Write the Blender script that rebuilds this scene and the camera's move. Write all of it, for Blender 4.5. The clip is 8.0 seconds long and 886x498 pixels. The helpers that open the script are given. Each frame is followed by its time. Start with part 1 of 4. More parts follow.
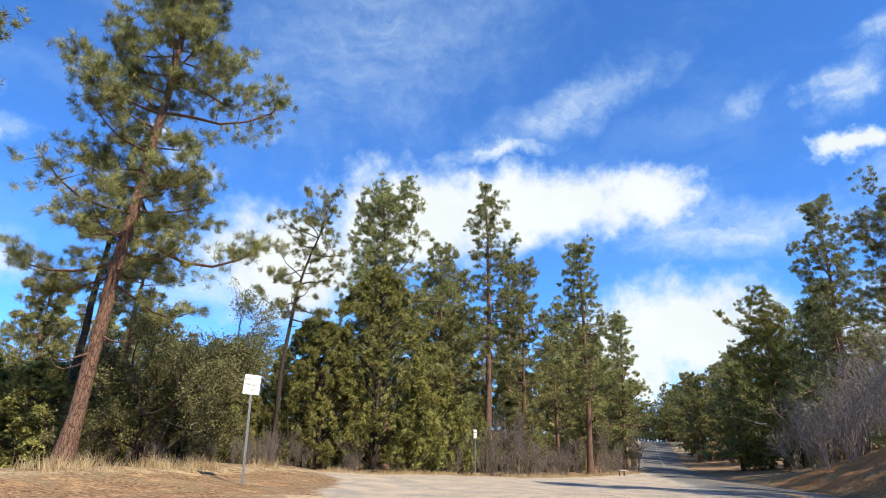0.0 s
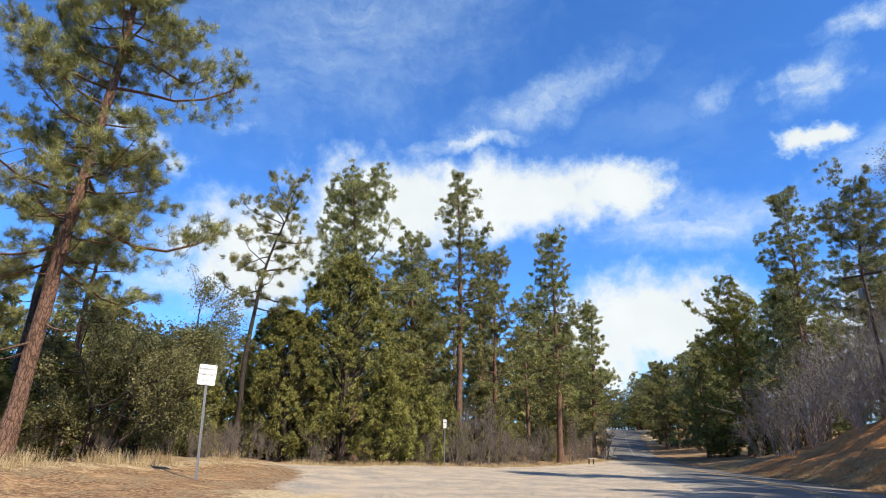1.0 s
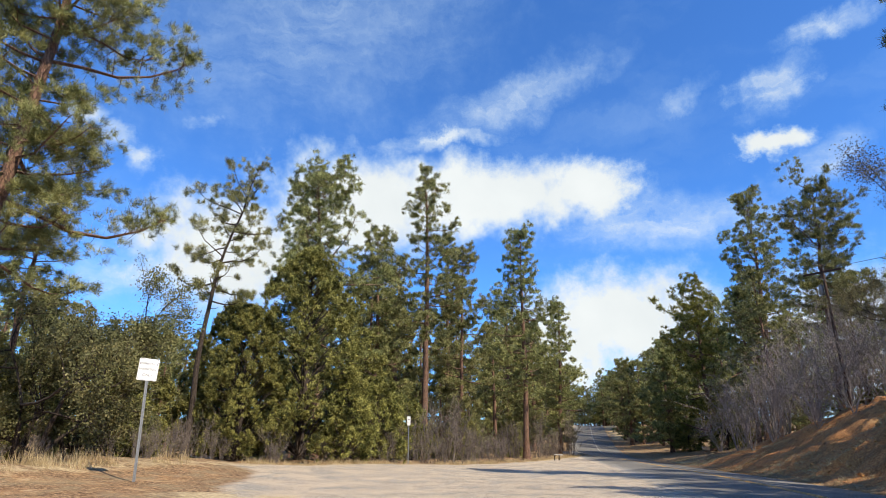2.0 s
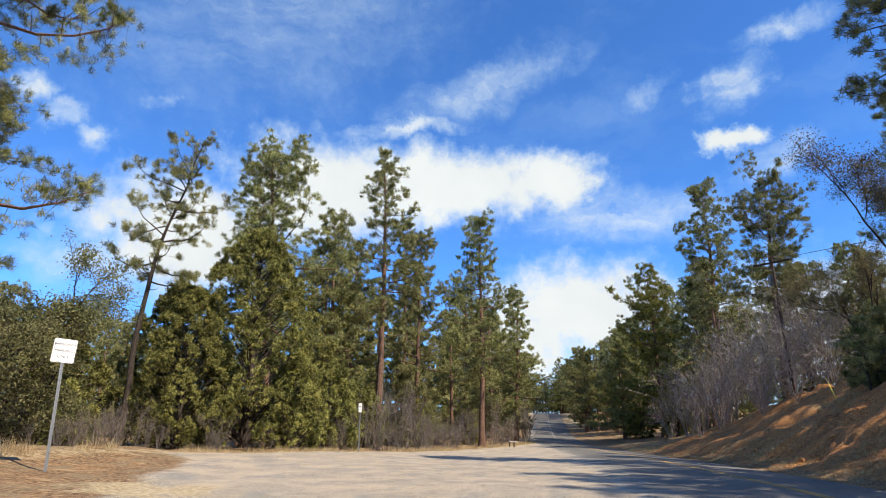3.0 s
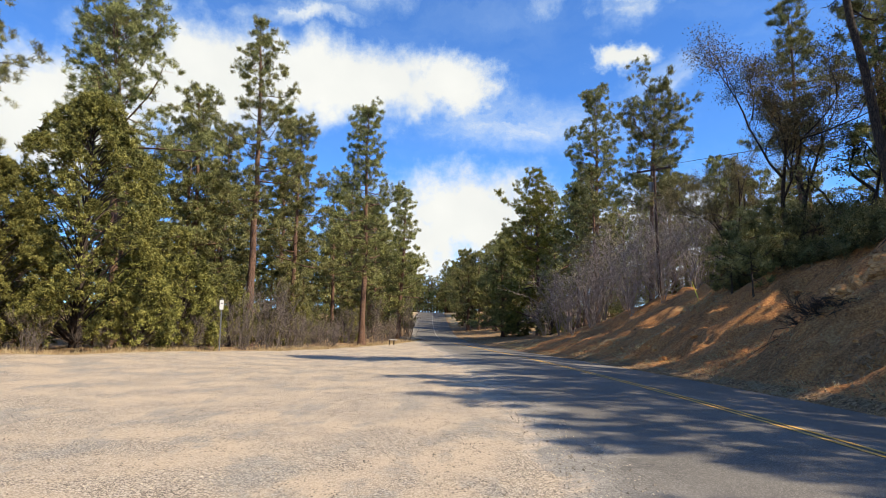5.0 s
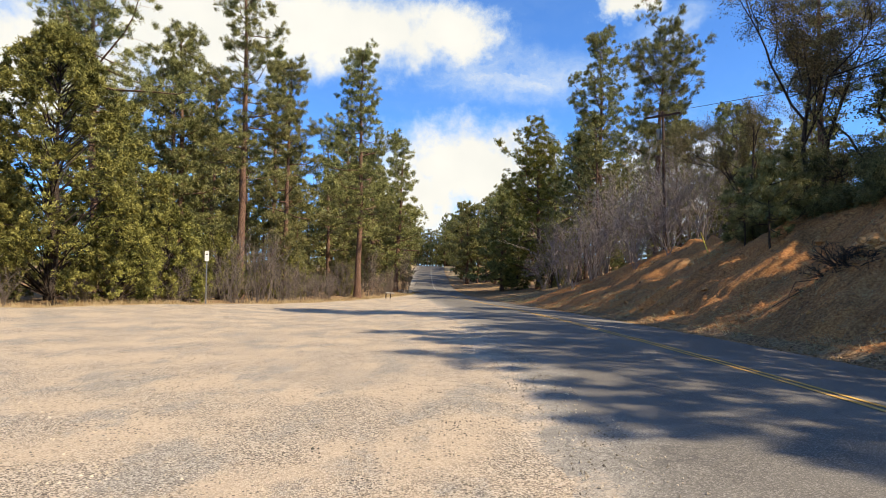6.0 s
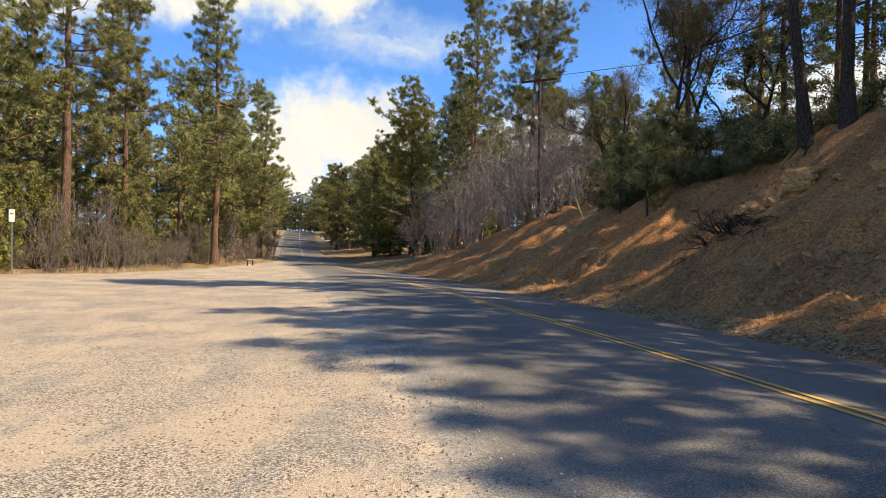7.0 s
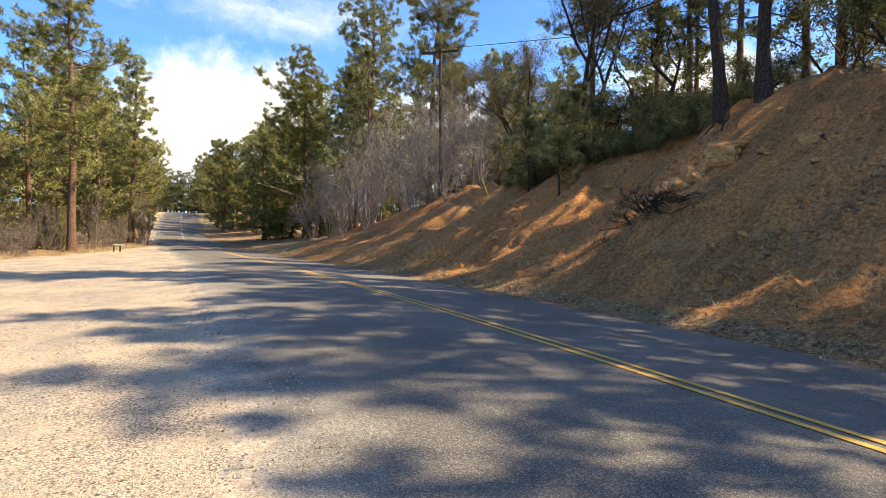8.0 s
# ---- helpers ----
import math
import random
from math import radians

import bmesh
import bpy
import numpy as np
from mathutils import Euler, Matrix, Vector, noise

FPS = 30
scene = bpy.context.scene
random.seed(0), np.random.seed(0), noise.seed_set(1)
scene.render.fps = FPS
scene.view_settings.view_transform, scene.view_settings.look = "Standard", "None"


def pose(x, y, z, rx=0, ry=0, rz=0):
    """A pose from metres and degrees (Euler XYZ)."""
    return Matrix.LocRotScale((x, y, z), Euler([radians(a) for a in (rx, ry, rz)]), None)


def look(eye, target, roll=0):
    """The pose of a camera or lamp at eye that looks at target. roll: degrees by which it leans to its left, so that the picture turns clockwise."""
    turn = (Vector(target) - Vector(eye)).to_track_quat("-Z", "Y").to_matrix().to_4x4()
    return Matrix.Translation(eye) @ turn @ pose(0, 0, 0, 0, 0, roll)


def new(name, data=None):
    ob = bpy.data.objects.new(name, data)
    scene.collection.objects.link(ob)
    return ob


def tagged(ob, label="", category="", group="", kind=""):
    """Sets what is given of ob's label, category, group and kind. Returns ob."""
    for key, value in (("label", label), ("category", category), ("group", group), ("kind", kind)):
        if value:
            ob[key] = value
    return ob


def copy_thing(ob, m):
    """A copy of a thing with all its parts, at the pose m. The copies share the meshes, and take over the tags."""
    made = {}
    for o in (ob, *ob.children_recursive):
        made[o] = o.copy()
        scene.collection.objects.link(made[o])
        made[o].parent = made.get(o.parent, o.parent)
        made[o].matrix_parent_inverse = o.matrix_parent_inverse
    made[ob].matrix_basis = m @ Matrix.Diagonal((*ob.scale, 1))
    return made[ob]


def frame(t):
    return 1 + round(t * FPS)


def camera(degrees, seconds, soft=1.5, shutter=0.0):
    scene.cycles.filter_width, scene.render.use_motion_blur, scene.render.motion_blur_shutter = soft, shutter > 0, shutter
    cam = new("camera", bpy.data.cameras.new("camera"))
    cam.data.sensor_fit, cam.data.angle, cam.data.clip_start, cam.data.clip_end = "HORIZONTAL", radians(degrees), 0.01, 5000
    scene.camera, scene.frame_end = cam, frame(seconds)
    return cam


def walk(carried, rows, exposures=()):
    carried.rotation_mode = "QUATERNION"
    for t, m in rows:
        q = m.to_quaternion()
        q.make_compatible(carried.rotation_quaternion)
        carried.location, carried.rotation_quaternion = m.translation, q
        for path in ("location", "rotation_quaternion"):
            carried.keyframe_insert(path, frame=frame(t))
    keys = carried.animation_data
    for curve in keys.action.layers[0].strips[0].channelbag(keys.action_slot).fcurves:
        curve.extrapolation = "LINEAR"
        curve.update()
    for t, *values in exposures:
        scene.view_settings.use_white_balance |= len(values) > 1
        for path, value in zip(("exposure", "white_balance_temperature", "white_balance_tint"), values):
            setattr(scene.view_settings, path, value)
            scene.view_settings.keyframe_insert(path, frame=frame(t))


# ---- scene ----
cam = camera(74.6, 8.0, soft=0.25)
PATH = [
    (0, (-1.030, -0.097, 1.580), (-1.628, 1.692, 2.244), 1.2),
    (0.5, (-1.103, 0.314, 1.625), (-1.678, 2.113, 2.283), 0.9),
    (1, (-0.990, 0.768, 1.628), (-1.505, 2.592, 2.263), 0.6),
    (2.5, (-0.731, 2.360, 1.628), (-1.094, 4.227, 2.248), 0.0),
    (3, (-0.424, 2.901, 1.573), (-0.723, 4.788, 2.165), 0.0),
    (3.5, (-0.368, 3.706, 1.603), (-0.621, 5.605, 2.178), -0.0),
    (4, (-0.111, 4.510, 1.573), (-0.262, 6.436, 2.087), 0.0),
    (4.5, (0.040, 5.442, 1.580), (0.036, 7.405, 1.963), 0.0),
    (4.7, (0.135, 5.834, 1.650), (0.187, 7.806, 1.984), -0.0),
    (5.8, (0.592, 7.903, 1.557), (0.650, 9.897, 1.689), 0.4),
    (6, (0.607, 8.373, 1.567), (0.665, 10.369, 1.677), 0.3),
    (6.5, (0.671, 9.705, 1.603), (0.909, 11.690, 1.655), 0.4),
    (7, (0.868, 11.203, 1.625), (1.361, 13.141, 1.620), 0.5),
    (7.5, (1.205, 12.634, 1.609), (1.910, 14.505, 1.568), 0.2),
    (8, (1.624, 13.963, 1.616), (2.448, 15.784, 1.550), 0.1),
]
walk(cam, [(t, look(eye, target, roll)) for t, eye, target, roll in PATH], exposures=[(0, 0.54, 7600, 8), (1, 0.47, 7650, 8), (2.5, 0.43, 7750, 8), (4, 0.42, 7900, 9), (6, 0.52, 8900, 10), (7, 0.54, 9500, 11), (7.5, 0.70, 9700, 11), (8, 0.98, 10000, 11)])


# ---- light ----
SUN_DIR = Vector((0.866, -0.5, 0.0)).normalized()
SUN_EL = radians(46)
sun = new("sun", bpy.data.lights.new("sun", "SUN"))
sun.data.energy, sun.data.angle, sun.data.color = 5.0, radians(0.53), (1.0, 0.965, 0.905)
sun.matrix_world = look((0, 0, 60), Vector((0, 0, 60)) - SUN_DIR * math.cos(SUN_EL) - Vector((0, 0, math.sin(SUN_EL))))

# clouds: azimuth from +y towards +x, elevation, two half sizes, turn (radians), density
HEAPS = [
    (0.840, 0.217, 0.150, 0.070, 0.00, 0.95),
    (0.420, 0.132, 0.220, 0.110, 0.00, 0.92),
    (-0.167, 0.411, 0.285, 0.072, -0.04, 1.00),
    (-0.378, 0.390, 0.179, 0.103, 0.06, 1.00),
    (-0.586, 0.300, 0.176, 0.098, 0.12, 1.00),
    (0.073, 0.190, 0.174, 0.091, -0.06, 1.00),
    (-0.027, 0.136, 0.115, 0.077, -0.02, 1.00),
    (0.036, 0.415, 0.093, 0.057, -0.08, 1.00),
    (0.338, 0.435, 0.052, 0.021, -0.12, 1.00),
]
WISPS = [
    (-0.470, 0.682, 0.380, 0.170, 0.30, 0.40),
    (-0.080, 0.567, 0.175, 0.034, 0.18, 0.69),
    (-0.236, 0.512, 0.123, 0.017, 0.09, 1.00),
    (0.433, 0.582, 0.073, 0.020, 0.01, 1.00),
    (0.358, 0.514, 0.046, 0.036, 0.44, 1.00),
    (0.404, 0.391, 0.075, 0.028, 0.20, 0.75),
    (0.228, 0.532, 0.050, 0.022, 0.40, 0.45),
    (0.200, 0.042, 0.450, 0.085, 0.00, 1.00),
    (-0.836, 0.472, 0.032, 0.020, 0.05, 1.00),
    (-0.789, 0.448, 0.034, 0.018, 0.10, 1.00),
    (-0.745, 0.421, 0.029, 0.023, 0.26, 0.88),
    (0.150, 0.347, 0.220, 0.045, -0.07, 0.85),
    (-0.708, 0.246, 0.103, 0.046, 0.15, 0.88),
    (-0.654, 0.500, 0.027, 0.013, 0.23, 0.50),
    (-1.014, 0.245, 0.054, 0.036, 0.23, 1.00),
    (-1.046, 0.412, 0.039, 0.017, 0.34, 0.88),
    (-1.081, 0.460, 0.028, 0.018, 0.39, 0.75),
]


def node(nt, kind, inputs=None, operation="", use_clamp=False, data_type="", blend_type="", interpolation_type="", feature="", vector_type="", layer_name="", bands_direction=""):
    n = nt.nodes.new(kind)
    if operation:
        n.operation = operation
    if use_clamp:
        n.use_clamp = True
    if data_type:
        n.data_type = data_type
    if blend_type:
        n.blend_type = blend_type
    if interpolation_type:
        n.interpolation_type = interpolation_type
    if feature:
        n.feature = feature
    if vector_type:
        n.vector_type = vector_type
    if layer_name:
        n.layer_name = layer_name
    if bands_direction:
        n.bands_direction = bands_direction
    for k, v in (inputs or {}).items():
        if isinstance(v, bpy.types.NodeSocket):
            nt.links.new(v, n.inputs[k])
        else:
            n.inputs[k].default_value = v
    return n


def maths(nt, op, a, b=0.0, clamp=False):
    return node(nt, "ShaderNodeMath", {0: a, 1: b}, operation=op, use_clamp=clamp).outputs[0]


def build_world():
    w = bpy.data.worlds.new("world")
    scene.world = w
    w.use_nodes = True
    nt = w.node_tree
    nt.nodes.clear()
    sky = nt.nodes.new("ShaderNodeTexSky")
    sky.sky_type, sky.sun_disc, sky.sun_elevation, sky.sun_rotation = "NISHITA", False, SUN_EL, math.atan2(SUN_DIR.x, SUN_DIR.y)
    sky.altitude, sky.air_density, sky.dust_density, sky.ozone_density = 1600.0, 1.0, 0.3, 2.5
    tc = node(nt, "ShaderNodeTexCoord").outputs["Generated"]
    xyz = node(nt, "ShaderNodeSeparateXYZ", {0: tc})
    az = maths(nt, "ARCTAN2", xyz.outputs[0], xyz.outputs[1])
    el = maths(nt, "ARCSINE", xyz.outputs[2])
    flat = node(nt, "ShaderNodeCombineXYZ", {0: az, 1: el}).outputs[0]
    warp = node(nt, "ShaderNodeTexNoise", {"Vector": flat, "Scale": 6.0, "Detail": 9.0, "Roughness": 0.66}).outputs["Color"]
    warp = node(nt, "ShaderNodeVectorMath", {0: warp, 1: (0.5, 0.5, 0.5)}, operation="SUBTRACT").outputs[0]
    warp = node(nt, "ShaderNodeVectorMath", {0: warp, 1: (0.22, 0.12, 0.0)}, operation="MULTIPLY").outputs[0]
    bent = node(nt, "ShaderNodeVectorMath", {0: flat, 1: warp}, operation="ADD").outputs[0]
    fine = node(nt, "ShaderNodeTexNoise", {"Vector": flat, "Scale": 22.0, "Detail": 9.0, "Roughness": 0.6}).outputs["Fac"]
    fine = maths(nt, "MULTIPLY", maths(nt, "SUBTRACT", fine, 0.5), 1.1)
    comb = node(nt, "ShaderNodeMapping", {"Vector": bent, "Rotation": (0, 0, -0.35), "Scale": (7.0, 26.0, 1.0)}).outputs[0]
    comb = node(nt, "ShaderNodeTexNoise", {"Vector": comb, "Scale": 1.0, "Detail": 9.0, "Roughness": 0.68}).outputs["Fac"]
    comb = node(nt, "ShaderNodeMapRange", {0: comb, 1: 0.30, 2: 0.62, 3: 0.25, 4: 1.0}).outputs[0]

    def heap(rows, outer, inner):
        total = None
        for a, e, p, q, turn, dense in rows:
            m = node(nt, "ShaderNodeMapping", {"Vector": bent, "Location": (a, e, 0), "Rotation": (0, 0, turn), "Scale": (p, q, 1)}, vector_type="TEXTURE")
            r = node(nt, "ShaderNodeVectorMath", {0: m.outputs[0]}, operation="LENGTH").outputs["Value"]
            r = maths(nt, "ADD", r, fine)
            blob = node(nt, "ShaderNodeMapRange", {0: r, 1: outer, 2: inner, 3: 0.0, 4: dense}, interpolation_type="SMOOTHSTEP").outputs[0]
            total = blob if total is None else maths(nt, "MAXIMUM", total, blob)
        return total

    total = maths(nt, "MAXIMUM", heap(HEAPS, 1.30, 0.45), maths(nt, "MULTIPLY", heap(WISPS, 1.5, -0.1), comb))
    # thin high veil, streaked
    stretch = node(nt, "ShaderNodeMapping", {"Vector": bent, "Rotation": (0, 0, 0.5), "Scale": (1.2, 3.5, 1.0)})
    veil = node(nt, "ShaderNodeTexNoise", {"Vector": stretch.outputs[0], "Scale": 2.2, "Detail": 5.0, "Roughness": 0.55}).outputs["Fac"]
    veil = node(nt, "ShaderNodeMapRange", {0: veil, 1: 0.45, 2: 0.8, 3: 0.0, 4: 0.22}, interpolation_type="SMOOTHSTEP").outputs[0]
    # scattered cloud added over the unseen rest of the sky, to whiten the shade
    rest = node(nt, "ShaderNodeTexNoise", {"Vector": tc, "Scale": 3.0, "Detail": 8.0, "Roughness": 0.6}).outputs["Fac"]
    rest = node(nt, "ShaderNodeMapRange", {0: rest, 1: 0.45, 2: 0.63, 3: 0.0, 4: 0.65}, interpolation_type="SMOOTHSTEP").outputs[0]
    behind = node(nt, "ShaderNodeMapRange", {0: xyz.outputs[1], 1: 0.30, 2: -0.05, 3: 0.0, 4: 1.0}, interpolation_type="SMOOTHSTEP").outputs[0]
    total = maths(nt, "MAXIMUM", maths(nt, "MAXIMUM", total, veil), maths(nt, "MULTIPLY", rest, behind))
    shade = node(nt, "ShaderNodeTexNoise", {"Vector": flat, "Scale": 7.0, "Detail": 6.0}).outputs["Fac"]
    cloud = node(nt, "ShaderNodeMix", {0: shade, 6: (4.5, 5.3, 6.4, 1), 7: (6.3, 7.1, 8.2, 1)}, data_type="RGBA").outputs[2]
    tint = node(nt, "ShaderNodeMix", {0: 1.0, 6: sky.outputs[0], 7: (0.44, 1.12, 2.05, 1)}, data_type="RGBA", blend_type="MULTIPLY").outputs[2]
    cloud = node(nt, "ShaderNodeMix", {0: total, 6: (3.0, 5.2, 8.4, 1), 7: cloud}, data_type="RGBA").outputs[2]
    mix = node(nt, "ShaderNodeMix", {0: total, 6: tint, 7: cloud}, data_type="RGBA").outputs[2]
    bg = node(nt, "ShaderNodeBackground", {"Color": mix, "Strength": 0.11})
    out = node(nt, "ShaderNodeOutputWorld")
    nt.links.new(bg.outputs[0], out.inputs[0])


build_world()

# ---- materials ----


def material(name, paint, rough=0.85, metal=0.0):
    """A node material: paint(nt) gives the colour socket, and a height socket or None."""
    m = bpy.data.materials.new(name)
    m.use_nodes = True
    nt = m.node_tree
    bsdf = nt.nodes["Principled BSDF"]
    bsdf.inputs["Roughness"].default_value, bsdf.inputs["Metallic"].default_value = rough, metal
    bsdf.inputs["Specular IOR Level"].default_value = 0.3
    colour, height, strength, distance = paint(nt)
    if isinstance(colour, bpy.types.NodeSocket):
        nt.links.new(colour, bsdf.inputs["Base Color"])
    else:
        bsdf.inputs["Base Color"].default_value = (*colour, 1)
    if height is not None:
        b = node(nt, "ShaderNodeBump", {"Height": height, "Strength": strength, "Distance": distance})
        nt.links.new(b.outputs[0], bsdf.inputs["Normal"])
    return m


def coords(nt):
    return node(nt, "ShaderNodeTexCoord").outputs["Object"]


def noise_tex(nt, vec, scale, detail=4.0, rough=0.55):
    return node(nt, "ShaderNodeTexNoise", {"Vector": vec, "Scale": scale, "Detail": detail, "Roughness": rough}).outputs["Fac"]


def ramp(nt, fac, *stops):
    n = node(nt, "ShaderNodeValToRGB", {0: fac})
    el = n.color_ramp.elements
    while len(el) < len(stops):
        el.new(0.5)
    for e, (p, c) in zip(el, stops):
        e.position, e.color = p, (*c, 1)
    return n.outputs[0]


def blend(nt, fac, a, b, mode="MIX"):
    a, b = (((*v, 1) if isinstance(v, tuple) and len(v) == 3 else v) for v in (a, b))
    return node(nt, "ShaderNodeMix", {0: fac, 6: a, 7: b}, data_type="RGBA", blend_type=mode).outputs[2]


def span(nt, v, lo, hi, a=0.0, b=1.0):
    return node(nt, "ShaderNodeMapRange", {0: v, 1: lo, 2: hi, 3: a, 4: b}, interpolation_type="SMOOTHSTEP").outputs[0]


def gravel_paint(nt, vec):
    stones = node(nt, "ShaderNodeTexVoronoi", {"Vector": vec, "Scale": 76.0})
    tone = node(nt, "ShaderNodeSeparateColor", {0: stones.outputs["Color"]}).outputs[0]
    col = ramp(nt, tone, (0.0, (0.085, 0.070, 0.060)), (0.34, (0.22, 0.180, 0.140)), (0.55, (0.48, 0.39, 0.295)), (1.0, (0.62, 0.535, 0.435)))
    sand = ramp(nt, noise_tex(nt, vec, 60.0, 3), (0.35, (0.46, 0.35, 0.245)), (0.65, (0.61, 0.485, 0.355)))
    peb = node(nt, "ShaderNodeTexVoronoi", {"Vector": vec, "Scale": 24.0})
    pick = node(nt, "ShaderNodeSeparateColor", {0: peb.outputs["Color"]})
    spot = maths(nt, "MULTIPLY", span(nt, peb.outputs["Distance"], 0.42, 0.30), span(nt, pick.outputs[0], 0.42, 0.36))
    pebble = ramp(nt, pick.outputs[1], (0.0, (0.055, 0.050, 0.046)), (0.6, (0.16, 0.135, 0.11)), (1.0, (0.30, 0.25, 0.20)))
    big = noise_tex(nt, vec, 0.55, 5)
    col = blend(nt, span(nt, big, 0.40, 0.62, 0.0, 0.7), col, sand)
    grey = ramp(nt, tone, (0.0, (0.12, 0.11, 0.10)), (0.6, (0.30, 0.275, 0.235)), (1.0, (0.52, 0.48, 0.42)))
    stretch = node(nt, "ShaderNodeMapping", {"Vector": vec, "Scale": (1.0, 0.55, 1.0), "Location": (3.0, 7.0, 0.0)}).outputs[0]
    col = blend(nt, span(nt, noise_tex(nt, stretch, 0.8, 7, 0.68), 0.50, 0.62, 0.0, 0.8), col, grey)
    col = blend(nt, maths(nt, "MULTIPLY", spot, span(nt, noise_tex(nt, vec, 1.3, 6, 0.7), 0.40, 0.58, 0.25, 1.0)), col, pebble)
    return col, stones.outputs["Distance"]


def ground_paint(nt):
    vec = coords(nt)
    zone = node(nt, "ShaderNodeVertexColor", layer_name="zone").outputs["Color"]
    z = node(nt, "ShaderNodeSeparateColor", {0: zone})
    wob = maths(nt, "MULTIPLY", maths(nt, "SUBTRACT", noise_tex(nt, vec, 1.1, 6, 0.65), 0.5), 1.5)
    gravel, bumps = gravel_paint(nt, vec)
    n1, n2 = noise_tex(nt, vec, 8.0, 10, 0.74), noise_tex(nt, vec, 0.8, 5)
    litter = ramp(nt, n1, (0.38, (0.050, 0.028, 0.015)), (0.5, (0.22, 0.125, 0.064)), (0.62, (0.47, 0.31, 0.17)))
    litter = blend(nt, span(nt, n2, 0.45, 0.65, 0, 0.6), litter, (0.28, 0.22, 0.13))
    clods = noise_tex(nt, vec, 11.0, 10, 0.75)
    red = ramp(nt, clods, (0.36, (0.18, 0.066, 0.022)), (0.5, (0.46, 0.185, 0.060)), (0.64, (0.66, 0.35, 0.135)))
    red = blend(nt, span(nt, noise_tex(nt, vec, 0.45, 6, 0.6), 0.46, 0.62, 0.0, 0.35), red, litter)
    ochre = ramp(nt, n1, (0.4, (0.28, 0.155, 0.068)), (0.6, (0.54, 0.33, 0.15)))
    red = blend(nt, span(nt, noise_tex(nt, vec, 0.9, 4), 0.58, 0.70, 0.0, 0.7), red, ochre)
    # streaks washed down the slope: bare deep red, trampled brown and pale straw
    down = node(nt, "ShaderNodeVectorMath", {0: vec, 1: (0.3, 1.0, 0.35)}, operation="MULTIPLY").outputs[0]
    red = blend(nt, span(nt, noise_tex(nt, down, 0.75, 7, 0.66), 0.49, 0.57, 0.0, 0.85), red, ramp(nt, clods, (0.36, (0.105, 0.045, 0.018)), (0.5, (0.26, 0.118, 0.046)), (0.64, (0.45, 0.235, 0.10))))
    bare = node(nt, "ShaderNodeVectorMath", {0: down, 1: (31.0, 17.0, 5.0)}, operation="ADD").outputs[0]
    red = blend(nt, span(nt, noise_tex(nt, bare, 0.55, 6, 0.62), 0.51, 0.57, 0.0, 0.95), red, ramp(nt, clods, (0.38, (0.20, 0.072, 0.026)), (0.5, (0.46, 0.19, 0.067)), (0.62, (0.62, 0.32, 0.13))))
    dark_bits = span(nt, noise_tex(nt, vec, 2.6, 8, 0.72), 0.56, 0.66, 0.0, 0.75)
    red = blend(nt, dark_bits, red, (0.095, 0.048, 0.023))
    straw = ramp(nt, n1, (0.4, (0.31, 0.225, 0.125)), (0.6, (0.60, 0.47, 0.285)))
    lot = maths(nt, "ADD", z.outputs[0], maths(nt, "MULTIPLY", wob, 0.8))
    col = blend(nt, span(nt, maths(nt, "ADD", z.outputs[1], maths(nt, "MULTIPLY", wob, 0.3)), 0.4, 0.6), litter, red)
    col = blend(nt, span(nt, lot, 0.3, 0.7), col, gravel)
    col = blend(nt, span(nt, maths(nt, "ADD", z.outputs[2], wob), 0.35, 0.7, 0.0, 0.85), col, straw)
    height = maths(nt, "ADD", maths(nt, "MULTIPLY", bumps, 0.2), maths(nt, "MULTIPLY", n1, maths(nt, "ADD", 0.25, maths(nt, "MULTIPLY", z.outputs[1], 0.6))))
    return col, height, 0.9, 0.07


def asphalt_paint(nt):
    vec = coords(nt)
    across = node(nt, "ShaderNodeSeparateColor", {0: node(nt, "ShaderNodeVertexColor", layer_name="across").outputs["Color"]}).outputs[0]
    st = node(nt, "ShaderNodeTexVoronoi", {"Vector": vec, "Scale": 105.0})
    tone = node(nt, "ShaderNodeSeparateColor", {0: st.outputs["Color"]}).outputs[0]
    col = ramp(nt, tone, (0.0, (0.062, 0.056, 0.049)), (0.7, (0.142, 0.130, 0.113)), (1.0, (0.29, 0.27, 0.235)))
    patch = noise_tex(nt, vec, 0.35, 5)
    col = blend(nt, span(nt, patch, 0.4, 0.65, 0.0, 0.4), col, (0.205, 0.187, 0.163))
    gravel, _ = gravel_paint(nt, vec)
    wob = maths(nt, "MULTIPLY", maths(nt, "SUBTRACT", noise_tex(nt, vec, 0.9, 7, 0.68), 0.5), 0.42)
    edge = maths(nt, "ADD", across, wob)
    col = blend(nt, span(nt, edge, 0.21, 0.05), col, ramp(nt, tone, (0.0, (0.11, 0.10, 0.088)), (0.5, (0.235, 0.215, 0.185)), (1.0, (0.42, 0.39, 0.34))))
    col = blend(nt, span(nt, edge, 0.085, 0.03), col, gravel)
    col = blend(nt, span(nt, edge, 0.97, 1.04), col, (0.22, 0.15, 0.10))
    cracks = node(nt, "ShaderNodeTexVoronoi", {"Vector": node(nt, "ShaderNodeVectorMath", {0: vec, 1: node(nt, "ShaderNodeTexNoise", {"Vector": vec, "Scale": 1.5}).outputs["Color"]}, operation="ADD").outputs[0], "Scale": 0.3}, feature="DISTANCE_TO_EDGE").outputs[0]
    col = blend(nt, span(nt, cracks, 0.005, 0.002, 0, 0.35), col, (0.04, 0.04, 0.042))
    return col, st.outputs["Distance"], 0.35, 0.008


